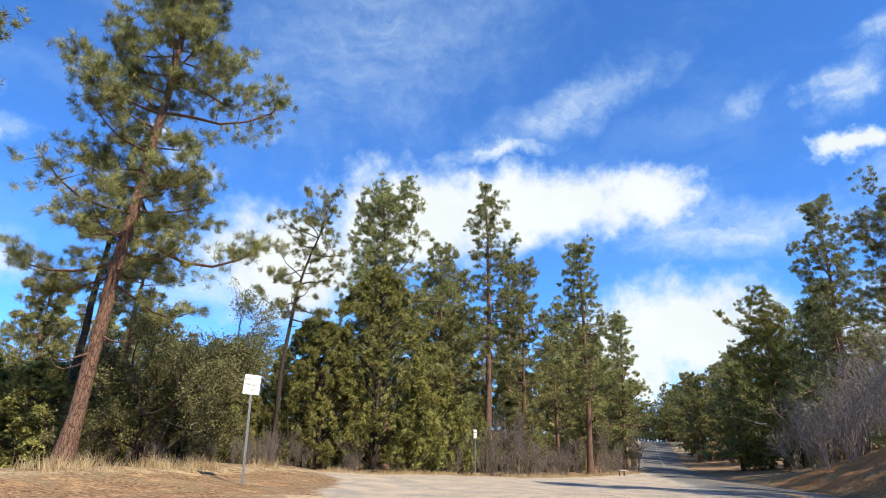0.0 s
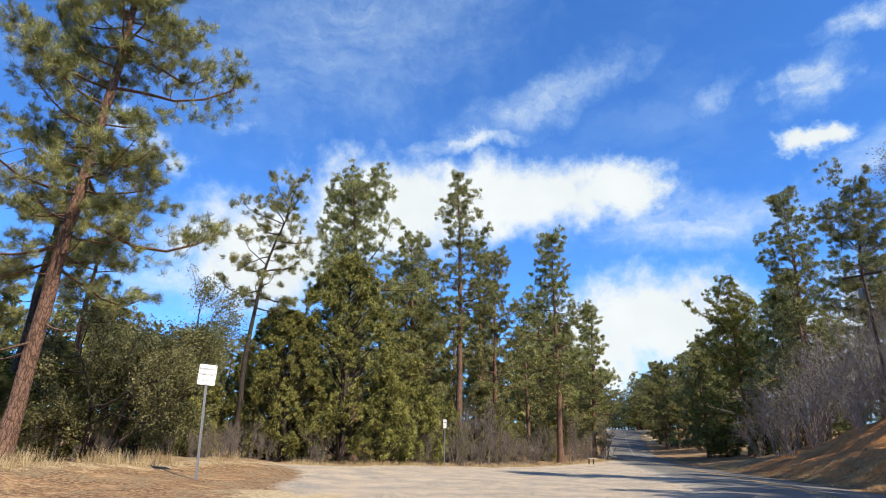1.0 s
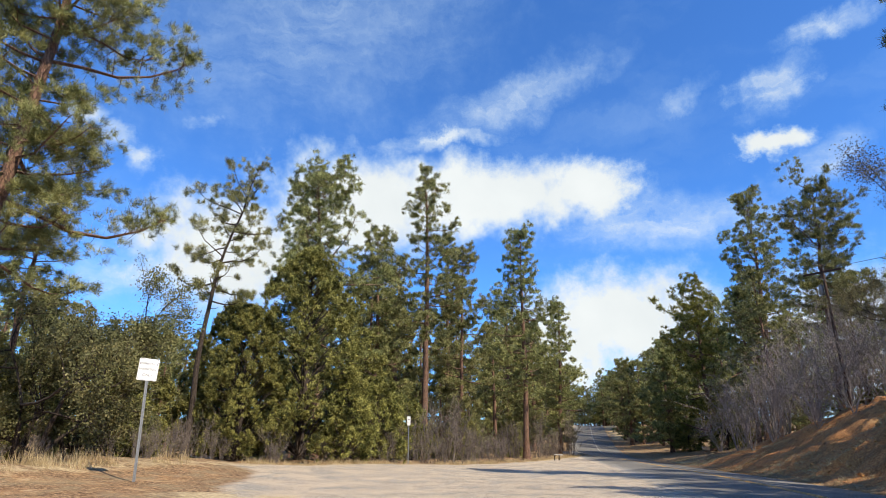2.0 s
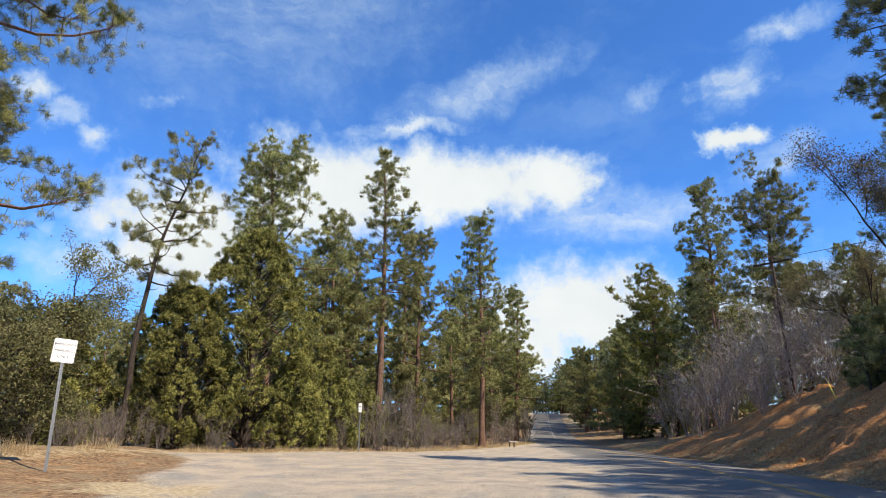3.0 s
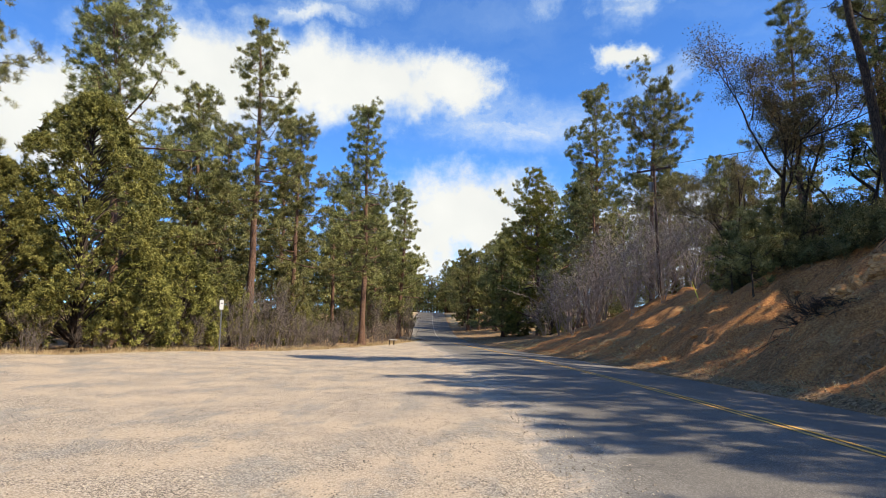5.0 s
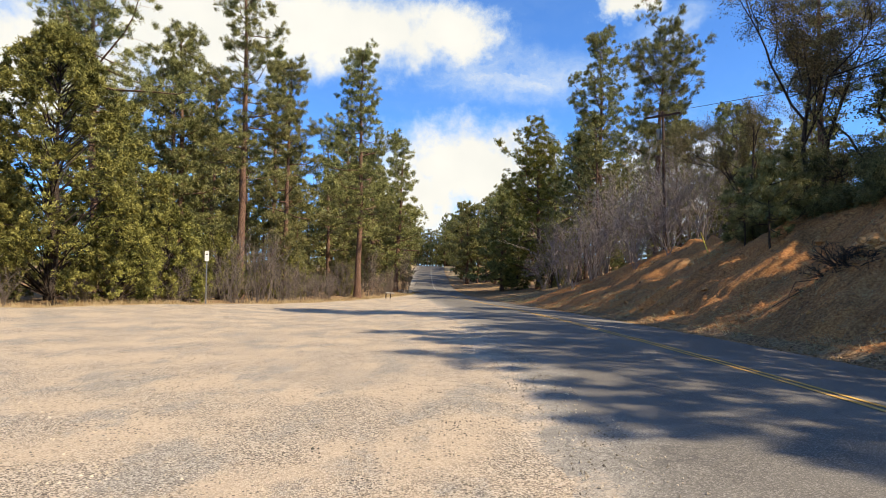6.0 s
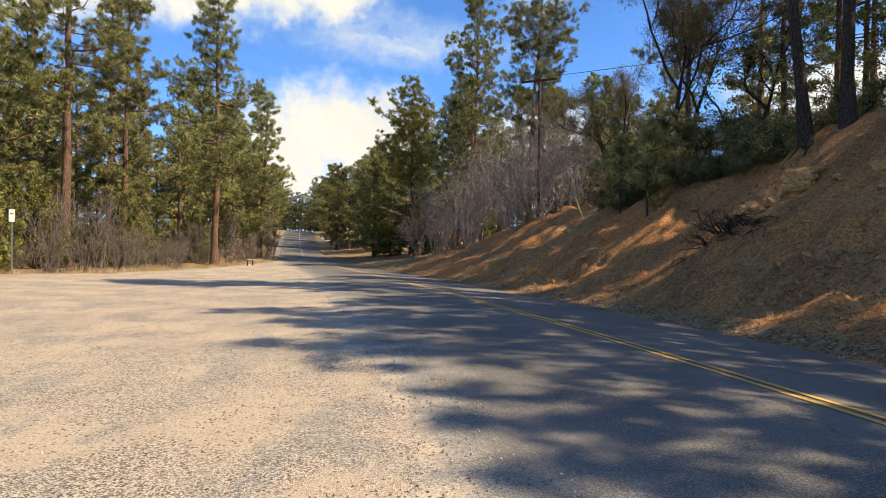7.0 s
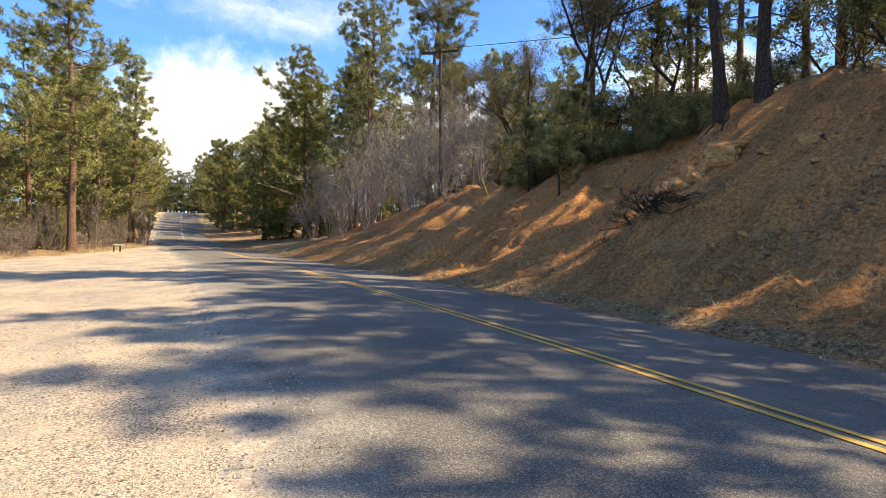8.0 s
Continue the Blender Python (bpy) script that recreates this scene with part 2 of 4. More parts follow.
def leaf_material(name, dark, mid, light, through_light=0.3):
    m = bpy.data.materials.new(name)
    m.use_nodes = True
    nt = m.node_tree
    nt.nodes.clear()
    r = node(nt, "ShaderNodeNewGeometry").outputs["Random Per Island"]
    # clump-sized tone; on foliage it paints lit and shaded tufts into the colour
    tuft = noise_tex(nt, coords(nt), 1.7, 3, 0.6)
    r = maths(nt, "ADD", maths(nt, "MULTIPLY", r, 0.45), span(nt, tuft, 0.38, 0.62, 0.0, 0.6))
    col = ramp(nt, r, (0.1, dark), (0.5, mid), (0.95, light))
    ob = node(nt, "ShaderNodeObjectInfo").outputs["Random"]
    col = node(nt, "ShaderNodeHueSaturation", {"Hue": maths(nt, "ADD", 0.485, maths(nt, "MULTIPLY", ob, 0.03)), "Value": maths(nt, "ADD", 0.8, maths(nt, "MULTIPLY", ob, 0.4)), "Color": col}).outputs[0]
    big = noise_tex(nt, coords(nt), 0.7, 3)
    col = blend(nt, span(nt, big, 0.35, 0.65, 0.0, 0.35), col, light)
    d = node(nt, "ShaderNodeBsdfPrincipled", {"Base Color": col, "Roughness": 0.6, "Specular IOR Level": 0.08})
    t = node(nt, "ShaderNodeBsdfTranslucent", {"Color": col})
    mix = node(nt, "ShaderNodeMixShader", {0: through_light, 1: d.outputs[0], 2: t.outputs[0]})
    out = node(nt, "ShaderNodeOutputMaterial")
    nt.links.new(mix.outputs[0], out.inputs[0])
    return m


def bark_paint(lo, mid, hi, scale=6.0):
    def paint(nt):
        raw = coords(nt)
        bend = node(nt, "ShaderNodeTexNoise", {"Vector": raw, "Scale": 3.0, "Detail": 4.0}).outputs["Color"]
        bend = node(nt, "ShaderNodeVectorMath", {0: bend, 1: (0.22, 0.22, 0.5)}, operation="MULTIPLY").outputs[0]
        vec = node(nt, "ShaderNodeVectorMath", {0: raw, 1: bend}, operation="ADD").outputs[0]
        vec = node(nt, "ShaderNodeMapping", {"Vector": vec, "Scale": (1.0, 1.0, 0.22)}).outputs[0]
        v = node(nt, "ShaderNodeTexVoronoi", {"Vector": vec, "Scale": scale}, feature="DISTANCE_TO_EDGE").outputs[0]
        n = noise_tex(nt, raw, scale * 2.2, 8, 0.7)
        f = maths(nt, "MULTIPLY", span(nt, v, 0.0, 0.16, 0.45, 1.0), n)
        return ramp(nt, f, (0.15, lo), (0.42, mid), (0.68, hi)), f, 0.9, 0.05
    return paint


def plain_paint(a, b, scale=8.0, strength=0.2, dist=0.005):
    def paint(nt):
        n = noise_tex(nt, coords(nt), scale, 6, 0.62)
        return ramp(nt, n, (0.3, a), (0.7, b)), n, strength, dist
    return paint


def yellow_paint(nt):
    vec = coords(nt)
    n = noise_tex(nt, vec, 25.0, 6, 0.7)
    col = ramp(nt, noise_tex(nt, vec, 2.0, 4), (0.3, (0.62, 0.32, 0.06)), (0.7, (0.70, 0.42, 0.12)))
    return blend(nt, span(nt, n, 0.58, 0.70, 0, 0.55), col, (0.13, 0.115, 0.095)), n, 0.3, 0.004


def rock_paint(nt):
    vec = coords(nt)
    n = noise_tex(nt, vec, 5.0, 8, 0.68)
    lay = node(nt, "ShaderNodeTexWave", {"Vector": vec, "Scale": 3.0, "Distortion": 5.0, "Detail": 4.0}, bands_direction="Z").outputs["Fac"]
    col = ramp(nt, n, (0.30, (0.13, 0.052, 0.02)), (0.48, (0.50, 0.225, 0.075)), (0.70, (0.72, 0.41, 0.175)))
    return blend(nt, span(nt, lay, 0.6, 0.9, 0, 0.4), col, (0.33, 0.16, 0.08)), maths(nt, "ADD", n, maths(nt, "MULTIPLY", lay, 0.3)), 0.8, 0.06


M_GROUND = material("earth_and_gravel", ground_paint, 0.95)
M_ASPHALT = material("asphalt", asphalt_paint, 0.85)
M_YELLOW = material("road_paint_yellow", yellow_paint, 0.7)
M_WHITE = material("road_paint_white", plain_paint((0.24, 0.23, 0.20), (0.42, 0.40, 0.35), 20.0), 0.7)
M_BARK = material("pine_bark", bark_paint((0.035, 0.022, 0.017), (0.160, 0.088, 0.060), (0.34, 0.200, 0.140), 11.0), 0.95)
M_BARKDARK = material("dark_bark", bark_paint((0.016, 0.012, 0.010), (0.055, 0.040, 0.032), (0.12, 0.088, 0.07), 14.0), 0.95)
M_TWIG = material("grey_twig", plain_paint((0.16, 0.13, 0.115), (0.37, 0.31, 0.28), 3.0), 0.9)
M_BRUSH = material("brown_brush_twig", plain_paint((0.085, 0.066, 0.056), (0.22, 0.18, 0.155), 3.0), 0.9)
# the foliage's dark stops hold shade inside the crowns, the light stops sunlit tips
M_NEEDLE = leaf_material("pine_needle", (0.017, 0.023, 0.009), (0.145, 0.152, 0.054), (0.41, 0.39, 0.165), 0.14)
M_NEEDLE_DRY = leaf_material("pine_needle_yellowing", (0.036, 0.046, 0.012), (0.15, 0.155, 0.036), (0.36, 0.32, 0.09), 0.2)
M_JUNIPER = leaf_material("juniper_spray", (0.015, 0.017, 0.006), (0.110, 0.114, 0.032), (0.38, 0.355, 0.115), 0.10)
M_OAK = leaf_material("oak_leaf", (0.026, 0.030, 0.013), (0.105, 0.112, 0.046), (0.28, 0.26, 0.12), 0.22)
M_OAKBROWN = leaf_material("browning_oak_leaf", (0.03, 0.028, 0.015), (0.10, 0.085, 0.042), (0.28, 0.21, 0.11), 0.2)
M_STRAW = leaf_material("dry_grass", (0.25, 0.18, 0.09), (0.42, 0.32, 0.17), (0.62, 0.50, 0.30), 0.2)
M_BROWNLEAF = leaf_material("dead_leaf", (0.12, 0.07, 0.035), (0.27, 0.17, 0.085), (0.48, 0.34, 0.19), 0.15)
M_ROCK = material("ochre_rock", rock_paint, 0.92)
M_CLOD = material("earth_clod", plain_paint((0.16, 0.075, 0.038), (0.42, 0.24, 0.125), 2.5, 0.5, 0.01), 0.95)
M_STONE = leaf_material("gravel_stone", (0.07, 0.062, 0.055), (0.20, 0.170, 0.135), (0.55, 0.46, 0.35), 0.0)
M_STEEL = material("galvanised_steel", plain_paint((0.20, 0.21, 0.22), (0.34, 0.35, 0.36), 14.0), 0.5, 0.75)
M_SIGN = material("sign_white", plain_paint((0.74, 0.74, 0.73), (0.82, 0.82, 0.81), 5.0, 0.05), 0.45)
M_INK = material("sign_black", plain_paint((0.02, 0.02, 0.022), (0.035, 0.035, 0.037), 20.0, 0.05), 0.5)
M_POLE = material("weathered_pole_wood", plain_paint((0.050, 0.028, 0.020), (0.115, 0.065, 0.045), 5.0, 0.5, 0.01), 0.9)
M_PORC = material("insulator_porcelain", plain_paint((0.10, 0.075, 0.06), (0.16, 0.12, 0.10), 5.0), 0.3)
M_WIRE = material("power_wire", plain_paint((0.05, 0.05, 0.055), (0.09, 0.09, 0.095), 5.0), 0.5)
M_CONCRETE = material("weathered_concrete", plain_paint((0.36, 0.34, 0.31), (0.56, 0.54, 0.50), 6.0, 0.3, 0.01), 0.9)
M_GUARD = material("yellow_plastic", plain_paint((0.60, 0.50, 0.05), (0.72, 0.62, 0.08), 5.0), 0.5)

# ---- mesh helpers ----


class Shape:
    """Gathers vertices and faces of one mesh."""

    def __init__(self):
        self.v, self.f, self.n = [], [], 0

    def add(self, verts, faces):
        verts, faces = np.asarray(verts, float), np.asarray(faces, int)
        self.v.append(verts)
        self.f.append(faces + self.n)
        self.n += len(verts)

    def tube(self, pts, radii, sides=6):
        pts = np.asarray(pts, float)
        k = len(pts)
        d = np.gradient(pts, axis=0)
        d /= np.linalg.norm(d, axis=1)[:, None] + 1e-9
        ref = np.where(np.abs(d[:, 2:3]) > 0.9, np.array([[1.0, 0, 0]]), np.array([[0, 0, 1.0]]))
        a = np.cross(d, ref)
        a /= np.linalg.norm(a, axis=1)[:, None] + 1e-9
        b = np.cross(d, a)
        ang = np.arange(sides) * 2 * np.pi / sides
        ring = pts[:, None] + np.asarray(radii, float)[:, None, None] * (np.cos(ang)[None, :, None] * a[:, None] + np.sin(ang)[None, :, None] * b[:, None])
        i, j = np.meshgrid(np.arange(k - 1), np.arange(sides), indexing="ij")
        j2 = (j + 1) % sides
        quads = np.stack([i * sides + j, i * sides + j2, (i + 1) * sides + j2, (i + 1) * sides + j], -1).reshape(-1, 4)
        self.add(ring.reshape(-1, 3), quads)

    def blades(self, base, direction, length, width, rng):
        """Thin triangles from base along direction."""
        n = len(base)
        d = direction / (np.linalg.norm(direction, axis=1)[:, None] + 1e-9)
        side = np.cross(d, rng.normal(size=(n, 3)))
        side /= np.linalg.norm(side, axis=1)[:, None] + 1e-9
        side *= (np.asarray(width) * 0.5 * np.ones(n))[:, None]
        tip = base + d * (np.asarray(length) * np.ones(n))[:, None]
        self.add(np.stack([base - side, base + side, tip], 1).reshape(-1, 3), np.arange(3 * n).reshape(-1, 3))

    def leaves(self, centre, size, rng):
        """Small four-cornered leaves at random turns."""
        n = len(centre)
        a, b = rng.normal(size=(n, 3)), rng.normal(size=(n, 3))
        a /= np.linalg.norm(a, axis=1)[:, None]
        b = np.cross(a, b)
        b /= np.linalg.norm(b, axis=1)[:, None] + 1e-9
        s = (size * rng.uniform(0.6, 1.3, n))[:, None]
        self.add(np.stack([centre - a * s, centre + b * s * 0.5, centre + a * s, centre - b * s * 0.5], 1).reshape(-1, 3), np.arange(4 * n).reshape(-1, 4))

    def mesh(self, name, mat, smooth=False):
        me = bpy.data.meshes.new(name)
        faces = []
        for f in self.f:
            faces += f.tolist()
        me.from_pydata(np.concatenate(self.v), [], faces)
        me.materials.append(mat)
        if smooth:
            me.polygons.foreach_set("use_smooth", np.ones(len(me.polygons), bool))
        me.update()
        return me


def put(name, shape, mat, parent=None, label="", smooth=False):
    ob = new(name, shape.mesh(name, mat, smooth))
    if parent is not None:
        ob.parent = parent
    if label:
        ob["label"] = label
    return ob


def part(name, bm, mat, parent=None, label=""):
    me = bpy.data.meshes.new(name)
    bm.to_mesh(me)
    bm.free()
    me.materials.append(mat)
    ob = new(name, me)
    ob.parent = parent
    if label:
        ob["label"] = label
    return ob


def box_bm(sx, sy, sz, at=(0, 0, 0), bevel=0.0):
    bm = bmesh.new()
    bmesh.ops.create_cube(bm, size=1, matrix=Matrix.Translation(at) @ Matrix.Diagonal((sx, sy, sz, 1)))
    if bevel:
        bmesh.ops.bevel(bm, geom=bm.edges[:], offset=bevel, segments=2, affect="EDGES")
    return bm


# ---- the lie of the land ----
ROAD_C = ((-400, 2.0), (-60, 5.0), (0, 6.0), (14, 6.5), (18, 6.65), (23, 6.65), (37, 6.5), (52, 6.2), (64, 5.7), (75, 5.0), (88, 3.6), (100, 2.5), (115, 2.0), (150, 1.8), (200, 2.3), (400, 2.3), (1600, 2.3))
PROFILE = ((-1600, -4.0), (-400, -2.0), (-40, -0.2), (0, -0.12), (20, -0.03), (40, -0.15), (60, -0.42), (80, -0.5), (100, -0.3), (118, 0.5), (150, 3.0), (180, 5.6), (200, 6.6), (225, 6.9), (260, 6.7), (320, 6.2), (1600, 4.0))
LOT_LEFT = ((-200, -20.0), (10, -19.5), (22, -19.0), (33, -18.3), (46, -14.3), (64, -9.0), (86, -3.5), (96, -0.8), (110, -1.6), (1600, -1.6))
BANK = ((-200, 0.75), (0, 0.95), (29, 0.95), (32, 0.88), (39, 0.74), (44, 0.74), (50, 0.68), (58, 0.56), (70, 0.36), (85, 0.18), (110, 0.12), (1600, 0.12))


def along(table, y):
    return np.interp(y, [a for a, _ in table], [b for _, b in table])


def smooth(v, lo, hi):
    t = np.clip((np.asarray(v, float) - lo) / (hi - lo), 0, 1)
    return t * t * (3 - 2 * t)


def wave(x, y, s, seed):
    """Smooth pseudo-noise of about unit size at the wavelength s."""
    r = np.random.RandomState(seed)
    out = 0.0
    for k in range(5):
        a, p = r.uniform(0, 6.28), r.uniform(0, 6.28)
        w = 6.28 / s * r.uniform(0.6, 1.7)
        out = out + np.sin((x * np.cos(a) + y * np.sin(a)) * w + p)
    return out / 2.3


LATTICE = np.random.RandomState(77).uniform(-1, 1, (256, 256))


def lumps(x, y, size, octaves=4):
    """Uneven fractal noise, about -1 to 1, whose largest lumps are size metres across."""
    out, amp = 0.0, 0.55
    for k in range(octaves):
        u, v = x / size + 13.7 * k + 300, y / size + 5.3 * k + 300
        i, j = np.floor(u).astype(int), np.floor(v).astype(int)
        a, b = smooth(u - i, 0, 1), smooth(v - j, 0, 1)
        g = [[LATTICE[(i + p) % 256, (j + q) % 256] for q in (0, 1)] for p in (0, 1)]
        out = out + amp * ((g[0][0] * (1 - a) + g[1][0] * a) * (1 - b) + (g[0][1] * (1 - a) + g[1][1] * a) * b)
        amp, size = amp * 0.52, size * 0.5
    return out


def road_c(y):
    return sum(along(ROAD_C, y + d) for d in (-6, -3, 0, 3, 6)) / 5


def height(x, y):
    x, y = np.asarray(x, float), np.asarray(y, float)
    base = sum(along(PROFILE, y + d) for d in (-8, -4, 0, 4, 8)) / 5
    c = road_c(y)
    left = along(LOT_LEFT, y)
    z = base + 0.42 * smooth(-x, 5, 17) * (1 - smooth(y, 38, 64)) + 0.03 * wave(x, y, 5, 1) * smooth(c - 3.6 - x, 0, 3)
    z = z + 0.5 * np.exp(-((x + 19.5) / 2.6) ** 2) * smooth(y, 6, 13) * (1 - smooth(y, 26, 36))
    wood = smooth(left - x, -0.3, 2.5)
    z = z + wood * (0.15 + 0.10 * wave(x, y, 4, 2)) + 0.02 * np.clip(left - x - 20, 0, 400)
    d = x - (c + 4.2)
    slope = along(BANK, y)
    up = np.interp(d, (0, 1.2, 4.2, 9.6, 60, 2000), (0, 0.45, 2.6, 7.1, 15.3, 61))
    # rills run down the slope, lumps and small ledges lie between them
    rill = 1 - np.abs(lumps(x * 0.33 + 40, y + 0.45 * x, 1.7, 3)) * 2.2
    shelf = lumps(x * 0.8, y, 2.4, 3)
    shelf = 0.30 * smooth(shelf, 0.02, 0.12) + 0.22 * smooth(shelf, -0.30, -0.22)
    gully = shelf + 0.60 * lumps(x, y, 3.4, 5) + 0.20 * rill * smooth(lumps(x, y, 6, 2), -0.3, 0.4) + 0.30 * np.abs(lumps(x, y, 1.3, 4)) - 0.3
    bank = np.maximum(d, 0) ** 1.0
    lift = slope * np.where(d > 0, up, 0) + smooth(d, 0.3, 2.2) * gully * np.minimum(1.0, slope * 1.3)
    z = z + lift - 0.22 * smooth(x, c - 1, c + 3.4)
    z = z + 0.08 * smooth(d, 0, 0.6) * np.exp(-bank)
    return z


def ground_at(x, y):
    return float(height(x, y))


def steps(*spans):
    """Grid lines: (start, end, step) joined."""
    out = []
    for a, b, s in spans:
        out += list(np.arange(a, b - 1e-6, (b - a) / max(1, round((b - a) / s))))
    return np.array(out + [spans[-1][1]])


def build_ground():
    xs = steps((-1500, -300, 150), (-300, -60, 15), (-60, -22, 2), (-22, -3, 0.6), (-3, 9.5, 0.6), (9.5, 20, 0.17), (20, 24, 0.4), (24, 40, 1.2), (40, 100, 6), (100, 300, 25), (300, 1500, 150))
    ys = steps((-1500, -200, 130), (-200, -20, 12), (-20, 8, 1.5), (8, 14, 0.5), (14, 46, 0.21), (46, 90, 0.9), (90, 260, 4), (260, 500, 20), (500, 1500, 125))
    X, Y = np.meshgrid(xs, ys)
    Z = height(X, Y)
    nx, ny = len(xs), len(ys)
    i, j = np.meshgrid(np.arange(ny - 1), np.arange(nx - 1), indexing="ij")
    quads = np.stack([i * nx + j, i * nx + j + 1, (i + 1) * nx + j + 1, (i + 1) * nx + j], -1).reshape(-1, 4)
    s = Shape()
    s.add(np.stack([X, Y, Z], -1).reshape(-1, 3), quads)
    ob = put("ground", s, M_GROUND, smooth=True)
    x, y = X.ravel(), Y.ravel()
    c, left = road_c(y), along(LOT_LEFT, y)
    lot = smooth(x - left, 0.2, 1.6) * (1 - smooth(x - c, 1.0, 3.0))
    dirt = smooth(x - c, 4.0, 5.2) * (1 - smooth(x - c, 13, 17)) * (1 - 0.9 * smooth(y, 56, 78))
    pad = smooth(-x - np.clip(y - 12, -4, 20) * 0.4, 7.6, 10.2) * (1 - smooth(y, 25, 31)) * smooth(x - left, -0.5, 1.0)
    lot, dirt = lot * (1 - pad), np.maximum(dirt, pad * 0.43)
    edge = np.exp(-((x - left - 0.7) / 1.1) ** 2) * (y < 100)
    sandy = np.exp(-(((x + 10.5) / 3.0) ** 2 + ((y - 17.5) / 2.4) ** 2))
    far_verge = smooth(y, 120, 150) * np.exp(-((np.abs(x - c) - 6.0) / 2.5) ** 2)
    grass = np.maximum(np.maximum(edge * 0.6, sandy * 0.75), np.maximum(far_verge * 0.9, pad * 0.3))
    col = np.stack([lot, dirt, grass, np.ones_like(lot)], -1)
    at = ob.data.color_attributes.new("zone", "FLOAT_COLOR", "POINT")
    at.data.foreach_set("color", col.ravel())
    return tagged(ob, "sandy gravel lot, red earth bank and forest floor", "ground", kind="structure")


def strip(name, mat, ys, left, right, lift, cols=2, attr=False):
    s = Shape()
    k = len(ys)
    u = np.linspace(0, 1, cols)
    c = road_c(ys)
    X = c[:, None] + left + (right - left) * u[None]
    Y = np.repeat(ys[:, None], cols, 1)
    Z = height(X, Y) + lift
    if attr:
        X[:, 0] += 0.45 * lumps(0 * ys, ys, 1.6, 4)
        X[:, 1] += 0.2 * lumps(0 * ys + 9, ys, 1.6, 4)
        Z[:, 0] -= 0.06
        Z[:, -1] -= 0.05
    i, j = np.meshgrid(np.arange(k - 1), np.arange(cols - 1), indexing="ij")
    s.add(np.stack([X, Y, Z], -1).reshape(-1, 3), np.stack([i * cols + j, i * cols + j + 1, (i + 1) * cols + j + 1, (i + 1) * cols + j], -1).reshape(-1, 4))
    ob = put(name, s, mat, smooth=True)
    if attr:
        at = ob.data.color_attributes.new("across", "FLOAT_COLOR", "POINT")
        at.data.foreach_set("color", np.stack([np.tile(u, k)] * 3 + [np.ones(k * cols)], -1).ravel())
    return ob


build_ground()
road_y = steps((-300, -20, 10), (-20, 60, 0.6), (60, 270, 2.5))
tagged(strip("road", M_ASPHALT, road_y, -5.1, 3.95, 0.03, 14, True), "worn grey asphalt two-lane road with tree shade", "road", kind="structure")
line_y = steps((-40, 86, 0.6))
for off in (-0.16, 0.06):
    tagged(strip("center_line", M_YELLOW, line_y, off, off + 0.10, 0.038), "worn yellow painted line along the road", "road marking", kind="structure")

tagged(strip("center_line", M_WHITE, steps((100, 250, 2.5)), -0.05, 0.07, 0.04), "faded pale line along the road up the hill", "road marking", kind="structure")

# ---- trees ----


def unit(v):
    return v / (np.linalg.norm(v) + 1e-9)


